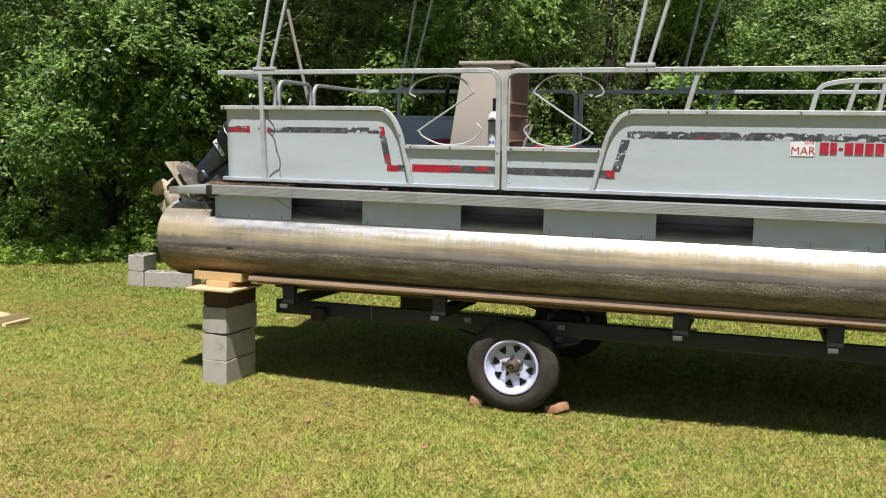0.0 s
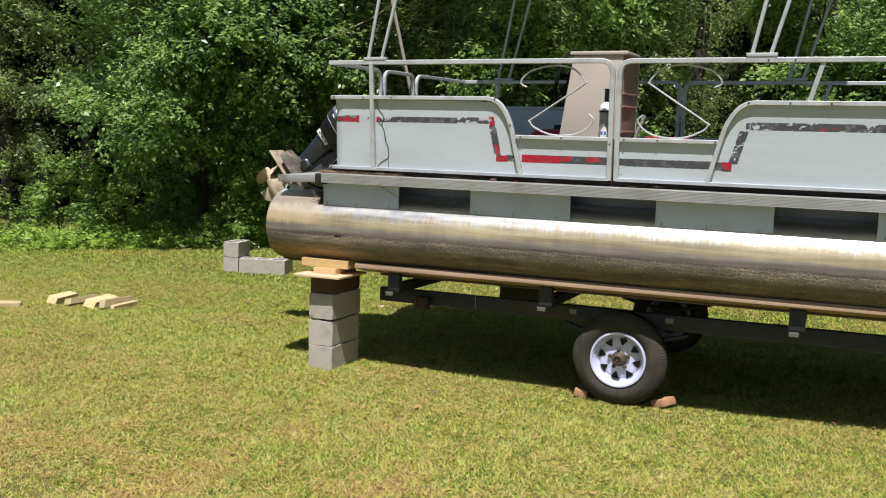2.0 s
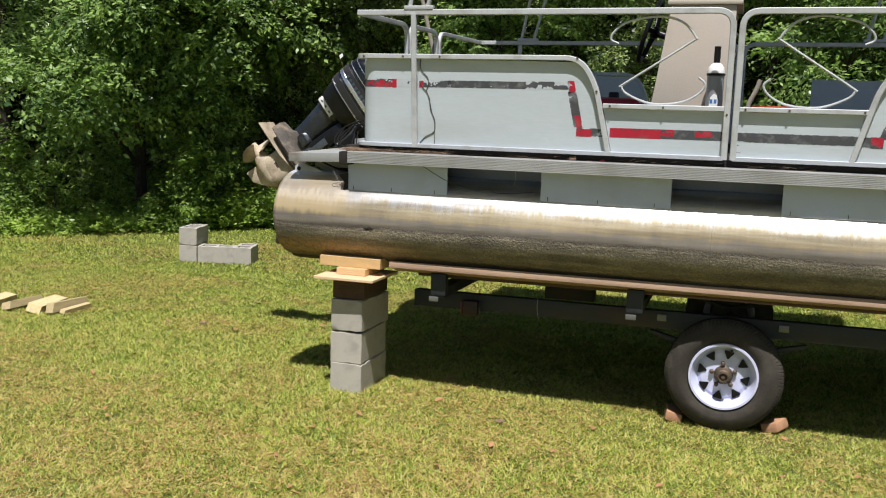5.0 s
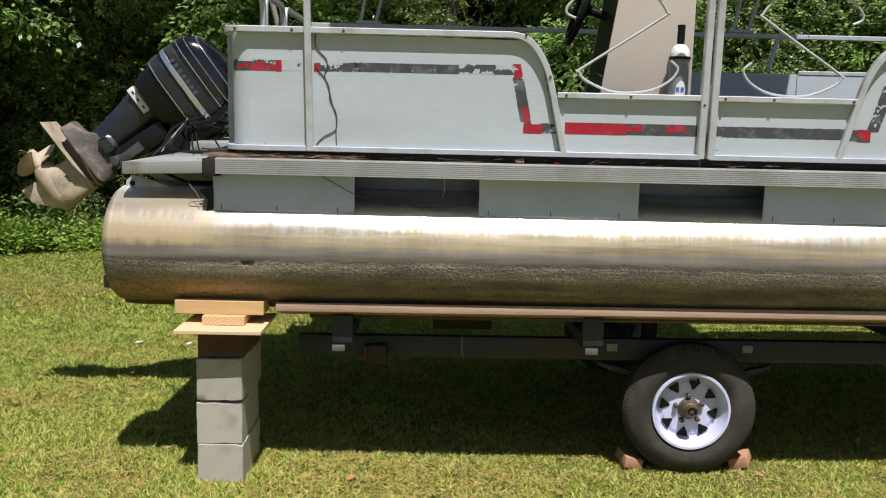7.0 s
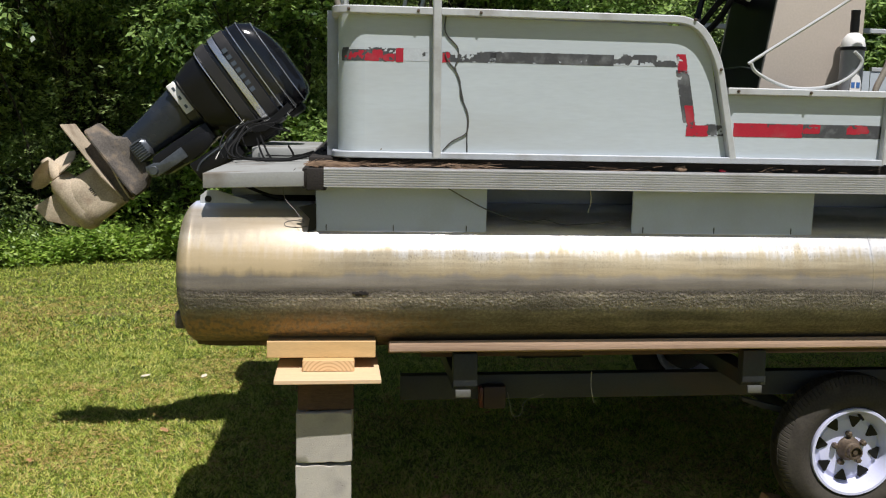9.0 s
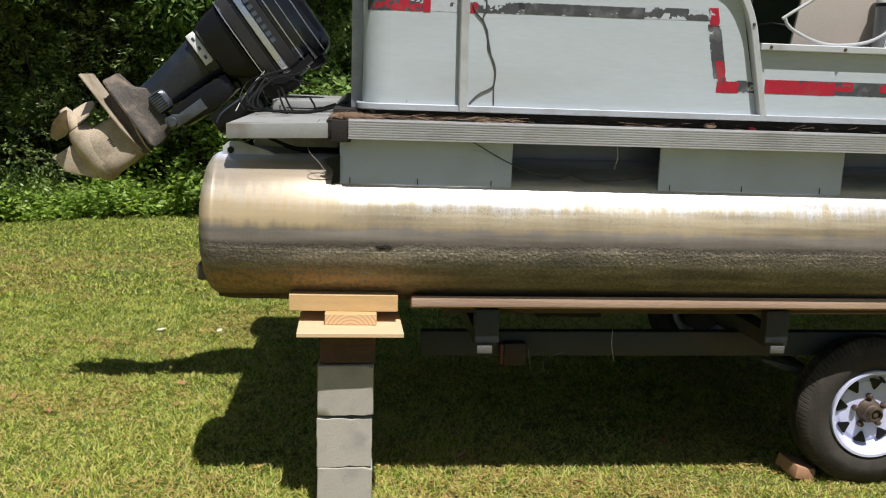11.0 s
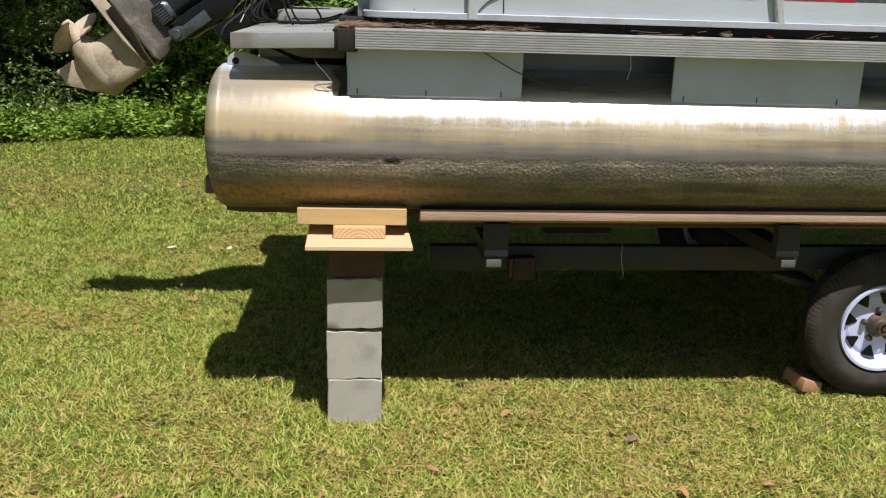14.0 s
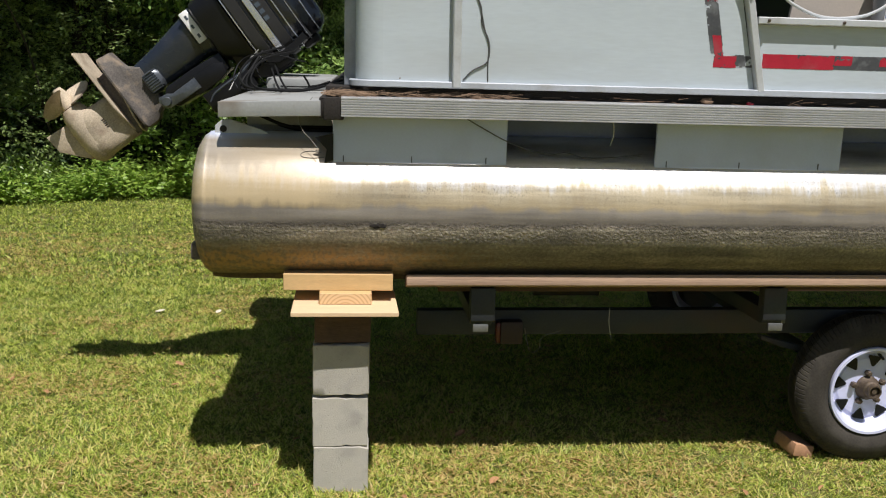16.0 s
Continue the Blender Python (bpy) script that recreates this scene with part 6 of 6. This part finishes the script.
# ---- wires ----
def wire(pts, radius, material, label, name="wire"):
    b = tube(smooth_path(pts, 5), radius, 6)
    me = part(name, b, material, None)
    me.matrix_world = BOAT
    return tagged(me, label, "wire")


fy = lambda w: fv(w, -0.006)
wire([(u, fy(w), w) for u, w in ((0.445, 1.92), (0.445, 1.86), (0.486, 1.813), (0.49, 1.775), (0.480, 1.745), (0.498, 1.70), (0.502, 1.65), (0.525, 1.60), (0.531, 1.56), (0.522, 1.522), (0.475, 1.495), (0.444, 1.462))], 0.0021, DUSTY_BLACK, "black electric wire hanging down the grey panel")
wire([(u, fy(w), w) for u, w in ((0.445, 1.79), (0.455, 1.765), (0.482, 1.735), (0.498, 1.69), (0.512, 1.63), (0.528, 1.58), (0.527, 1.52), (0.529, 1.46))], 0.0021, DUSTY_BLACK, "second black wire hanging down the grey panel")
wire([(-0.338, 0.9, 1.544), (-0.388, 0.9, 1.487), (-0.43, 0.85, 1.42), (-0.448, 0.8, 1.376)], 0.0022, PALE_WIRE, "pale control cable looping down from the motor")
wire([(-0.311, 0.82, 1.541), (-0.354, 0.78, 1.468), (-0.387, 0.75, 1.42), (-0.378, 0.7, 1.385), (-0.28, 0.68, 1.388), (-0.162, 0.66, 1.39), (-0.091, 0.6, 1.397), (-0.02, 0.55, 1.425)], 0.005, WIRE, "thick black control cable from motor to deck")
wire([(-0.296, 0.8, 1.505), (-0.331, 0.75, 1.481), (-0.362, 0.7, 1.43), (-0.344, 0.66, 1.392), (-0.228, 0.62, 1.39), (-0.13, 0.6, 1.394), (-0.02, 0.5, 1.43)], 0.004, WIRE, "black control cable from motor to deck")
wire([(-0.263, 0.7, 1.47), (-0.236, 0.6, 1.419), (-0.212, 0.55, 1.384)], 0.004, WIRE, "short black wire under the motor")
wire([(-0.251, 0.72, 1.48), (-0.207, 0.6, 1.411), (-0.178, 0.55, 1.386)], 0.004, WIRE, "short black wire under the motor")
wire([(-0.127, 0.6, 1.448), (-0.107, 0.6, 1.412), (-0.114, 0.6, 1.388)], 0.004, WIRE, "short black wire on the platform")
wire([(-0.13, 0.75, 1.50), (-0.30, 0.8, 1.53), (-0.40, 0.85, 1.50), (-0.43, 0.8, 1.43), (-0.40, 0.7, 1.385)], 0.003, WIRE, "black wire looping round the motor's foot")
wire([(-0.20, 0.9, 1.55), (-0.34, 0.9, 1.50), (-0.30, 0.8, 1.41), (-0.15, 0.7, 1.40), (-0.08, 0.62, 1.41)], 0.0028, WIRE, "thin black wire looping over the platform")
wire([(-0.22, 0.78, 1.56), (-0.33, 0.74, 1.52), (-0.385, 0.68, 1.455), (-0.355, 0.60, 1.402), (-0.25, 0.52, 1.392), (-0.12, 0.46, 1.395), (-0.02, 0.42, 1.42)], 0.0045, WIRE, "black cable looping over the motor platform")
wire([(-0.18, 0.74, 1.54), (-0.29, 0.70, 1.51), (-0.335, 0.62, 1.44), (-0.30, 0.55, 1.398), (-0.17, 0.50, 1.394), (-0.05, 0.48, 1.41), (0.03, 0.46, 1.44)], 0.0035, WIRE, "black cable looping over the motor platform")
wire([(-0.060, 0.044, 1.392), (-0.092, 0.036, 1.355), (-0.103, 0.03, 1.318), (-0.092, 0.02, 1.282), (-0.062, 0.0, 1.252), (-0.040, -0.02, 1.226)], 0.0012, DULL_WIRE, "thin brown wire hanging from the platform to the float")
wire([(u, PV - math.sqrt(0.2585 ** 2 - (w - PW) ** 2), w) for u, w in ((-0.03, 1.206), (-0.065, 1.211), (-0.095, 1.205), (-0.094, 1.194), (-0.06, 1.190), (-0.02, 1.193))], 0.0013, DULL_WIRE, "thin wire loop lying on the float")
for dv, dw, r in ((0.20, 0.0, 0.006), (0.215, 0.010, 0.007), (0.235, -0.008, 0.005), (0.25, 0.014, 0.005)):
    wire([(-0.262, dv, 1.320 + 0.4 * dw), (-0.225, dv, 1.304 + dw), (-0.175, dv, 1.285 + dw), (-0.11, dv, 1.272 + dw), (-0.02, dv + 0.02, 1.268 + dw), (0.12, dv + 0.1, 1.275)], r, WIRE, "black hose curving down under the platform")
wire([(0.46, -0.006, 1.336), (0.54, -0.008, 1.292), (0.60, -0.008, 1.262), (0.68, 0.02, 1.232), (0.763, 0.03, 1.214), (0.82, 0.025, 1.222), (0.886, 0.02, 1.206), (0.98, 0.015, 1.210), (1.089, 0.01, 1.222)], 0.0019, DUSTY_BLACK, "thin dusty wire trailing from deck to float")
wire([(0.98, 0.03, 1.335), (0.985, 0.03, 1.29), (0.975, 0.03, 1.25)], 0.0016, PALE_WIRE, "thin pale wire hanging under the deck")

# motor lever and lettering bars on the cowl
lever = part("tilt_lever", tube(smooth_path([(0.215, -0.14, 0.15), (0.194, -0.14, 0.198), (0.188, -0.15, 0.339), (0.159, -0.14, 0.419)], 5), 0.006, 8), CHROME, motor, "bare metal linkage rod")
band = part("cowl_band", loft([(0.552, -0.2265, 0.2505, 0.1660), (0.553, -0.2272, 0.2512, 0.1668), (0.597, -0.2272, 0.2512, 0.1668), (0.598, -0.2265, 0.2505, 0.1660)], 40), CHARCOAL, motor)
for k in range(7):
    part("bar", box(-0.140 + 0.033 * k, -0.121 + 0.033 * k, -0.1678, -0.1660, 0.552, 0.574, 0), BAR_BLUE, band)
part("cowl_line", loft([(0.664, -0.2185, 0.2435, 0.1555), (0.665, -0.2195, 0.2445, 0.1565), (0.667, -0.2195, 0.2445, 0.1565), (0.668, -0.2185, 0.2435, 0.1555)], 40), SILVER, motor)
part("cowl_line", loft([(0.7165, -0.1855, 0.2355, 0.1425), (0.7175, -0.186, 0.236, 0.1435), (0.720, -0.182, 0.235, 0.1425), (0.721, -0.176, 0.234, 0.141)], 40), SILVER, motor)
part("power_head_block", box(-0.05, 0.21, -0.10, 0.10, 0.33, 0.43, 0.02), BLACK, motor)
part("latch_lever", tube([(0.205, -0.16, 0.46), (0.232, -0.158, 0.50), (0.226, -0.155, 0.60), (0.215, -0.150, 0.655)], 0, square=(0.030, 0.010)), BLACK, motor)
part("steering_bracket", slab([(0.13, 0.34), (0.22, 0.33), (0.275, 0.42), (0.285, 0.53), (0.24, 0.56), (0.16, 0.46)], -0.08, 0.08, 0.01), BLACK, motor)
part("front_latch", box(0.20, 0.265, -0.07, 0.07, 0.62, 0.70, 0.012), BLACK, motor)
part("front_latch", box(0.225, 0.275, -0.09, 0.09, 0.47, 0.56, 0.012), BLACK, motor)
part("platform_box", box(-0.29, -0.02, 0.75, 1.55, 1.386, 1.432, 0.006), PLATFORM, boat, "raised grey mounting box")

# ---- trailer lamp and small parts ----
lamp = part("tail_lamp", box(0.652, 0.740, 0.25, 0.30, 0.460, 0.550, 0.006), LAMP_CASE, trailer, "faded dark red tail lamp")
part("lens", box(0.636, 0.6515, 0.252, 0.298, 0.465, 0.545, 0.004), LENS, lamp, "red lens")
for pts, m in (([(0.748, 0.26, 0.523), (0.756, 0.25, 0.477), (0.771, 0.25, 0.43), (0.805, 0.25, 0.442), (0.815, 0.25, 0.488), (0.893, 0.27, 0.51)], DULL_WIRE), ([(1.089, 0.29, 0.595), (1.088, 0.285, 0.532), (1.1, 0.285, 0.469)], PALE_WIRE)):
    part("lamp_wire", tube(smooth_path(pts, 4), 0.0013, 5), m, trailer)
for u in (1.76, 2.39):
    part("label_plate", box(u, u + 0.05, 0.288, 0.2985, 0.53, 0.565, 0.001), BRIGHT_STEEL, trailer)
part("spring", slab([(1.72, 0.47), (1.80, 0.44), (2.126, 0.36), (2.45, 0.44), (2.53, 0.47), (2.53, 0.485), (2.126, 0.385), (1.72, 0.485)], 0.305, 0.345, 0.002), DARK_STEEL, trailer)
part("spring", slab([(1.72, 0.47), (1.80, 0.44), (2.126, 0.36), (2.45, 0.44), (2.53, 0.47), (2.53, 0.485), (2.126, 0.385), (1.72, 0.485)], 1.805, 1.845, 0.002), DARK_STEEL, trailer)

# the frame rises a little towards the bow
for child in trailer.children:
    if child.name.split(".")[0] not in ("wheel", "axle", "spring"):
        child.rotation_euler.y, child.location.z = -0.0078, -0.0023

# ---- dent, debris, lettering ----
# dent is a thin dark lens laid on the float, not pressed in
b = bmesh.new()
bmesh.ops.create_icosphere(b, subdivisions=3, radius=0.017)
for vert in b.verts:
    vert.co = Vector((vert.co.x * 1.7 + 0.3 * vert.co.z, vert.co.y * 0.12, vert.co.z * 0.36)) + Vector((0, 0, 0.009 * noise.noise(vert.co * 120)))
bmesh.ops.translate(b, verts=b.verts, vec=(0.165, PV - 0.2555, 0.972))
part("scuffed_dent", b, DECK_EDGE, near, "dark dent mark on the float")

# pine straw caught between deck and rub rail
rng = np.random.default_rng(8)
b = bmesh.new()
for k in range(520):
    u = rng.choice([rng.uniform(-0.03, 0.10), rng.uniform(0.1, 0.6), rng.uniform(0.6, 2.6)], p=[0.62, 0.28, 0.10])
    a, L = rng.normal(0, 0.5), rng.uniform(0.02, 0.085)
    p = Vector((u, rng.uniform(-0.05, 0.015), 1.403 + rng.uniform(0, 0.016)))
    q = p + Vector((L * math.cos(a), rng.uniform(-0.008, 0.008), L * 0.25 * math.sin(a)))
    tube([p, q], 0.0006, 3, bm=b)
straw = part("pine_straw", b, STRAW, None)
straw.matrix_world = BOAT
tagged(straw, "brown pine straw caught along the deck edge", "debris", kind="stuff")


for u, size, m, label in ((1.449, 0.010, RED, "small red plastic scrap on the deck edge"), (1.297, 0.017, STRAW, "crumpled tan scrap on the deck edge")):
    b = bmesh.new()
    bmesh.ops.create_icosphere(b, subdivisions=2, radius=size)
    for vert in b.verts:
        vert.co = Vector((vert.co.x * 1.3, vert.co.y, vert.co.z * 0.6 + 0.6 * size)) * (1 + 0.5 * noise.noise(vert.co * 90))
    t = thing("scrap", BOAT @ pose(u, -0.006, 1.402), label, "debris")
    part("lump", b, m, t)


def letters(text, size, u, w, material, parent, name):
    curve = bpy.data.curves.new(name, "FONT")
    curve.body, curve.size, curve.extrude, curve.offset = text, size, 0.0004, 0.0
    tmp = new("tmp", curve)
    me = bpy.data.meshes.new_from_object(tmp.evaluated_get(bpy.context.evaluated_depsgraph_get()))
    bpy.data.objects.remove(tmp)
    me.materials.clear()
    me.materials.append(material)
    ob = new(name, me)
    ob.parent = parent
    ob.matrix_local = Matrix.Translation((u, fv(1.73, SKIN - 0.0020), w)) @ pose(0, 0, 0, 90, 0, 0)
    return ob


sticker = part("sticker", slab([(3.705, 1.682), (3.832, 1.682), (3.832, 1.772), (3.705, 1.772)], fv(1.73, SKIN - 0.0014), fv(1.73, SKIN - 0.0003)), WHITE, boat, "white and red registration month sticker")
letters("MAR", 0.062, 3.708, 1.690, RED, sticker, "month")
letters("2018", 0.026, 3.775, 1.748, RED, sticker, "year")
for k, (du, wd, lo, hi) in enumerate(((0.0, 0.045, 0, 0.062), (0.052, 0.034, 0, 0.062), (0.094, 0.022, 0.024, 0.036), (0.124, 0.042, 0, 0.062), (0.174, 0.042, 0, 0.062), (0.224, 0.042, 0, 0.062), (0.274, 0.042, 0, 0.062), (0.326, 0.022, 0.024, 0.036), (0.36, 0.042, 0, 0.062), (0.41, 0.042, 0, 0.062))):
    b = slab([(3.856 + du, 1.695 + lo), (3.856 + du + wd, 1.695 + lo), (3.856 + du + wd, 1.695 + hi), (3.856 + du, 1.695 + hi)], fv(1.73, SKIN - 0.0025), fv(1.73, SKIN - 0.0003))
    part("registration_bar", b, RED, boat)

# small pale scraps on the lawn
for x, y, r, m in ((-4.34, 8.0, 20, PALE_LEAF), (-3.98, 7.97, 70, PALE_LEAF), (-5.2, 7.4, 10, STRAW), (-4.9, 6.6, 40, STRAW), (-2.3, 5.2, 15, STRAW)):
    t = thing("leaf_scrap", pose(x, y, 0.018, 8, -6, r), "pale dry leaf scrap lying on the lawn" if m is PALE_LEAF else "brown dry leaf lying on the lawn", "leaf litter")
    part("leaf", slab([(-0.03, 0.0), (-0.01, -0.014), (0.02, -0.012), (0.035, 0.004), (0.01, 0.015), (-0.015, 0.013)], 0.0, 0.003, 0.0, plane="xy"), m, t)

# dry brown leaves trodden into the lawn
rng = np.random.default_rng(77)
b = bmesh.new()
for k in range(190):
    x, y = rng.uniform(-6.2, 0.6), rng.uniform(2.9, 7.6)
    m = pose(x, y, rise(x) + rng.uniform(0.016, 0.03), rng.uniform(-25, 25), rng.uniform(-25, 25), rng.uniform(0, 360))
    L = rng.uniform(0.010, 0.030)
    ring = [b.verts.new(m @ Vector((L * p, L * q, L * h))) for p, q, h in ((-1, 0, 0), (-0.3, -0.45, 0.15), (0.6, -0.3, 0.2), (1, 0.1, 0), (0.4, 0.4, 0.12), (-0.5, 0.35, 0.1))]
    mid_v = b.verts.new(m @ Vector((0, 0, -0.06 * L)))
    for i in range(6):
        b.faces.new((ring[i], ring[(i + 1) % 6], mid_v))
litter = part("leaf_litter", b, DRY_LEAF, None)
tagged(litter, "small dry orange-brown leaves scattered in the grass", "leaf litter", kind="stuff")
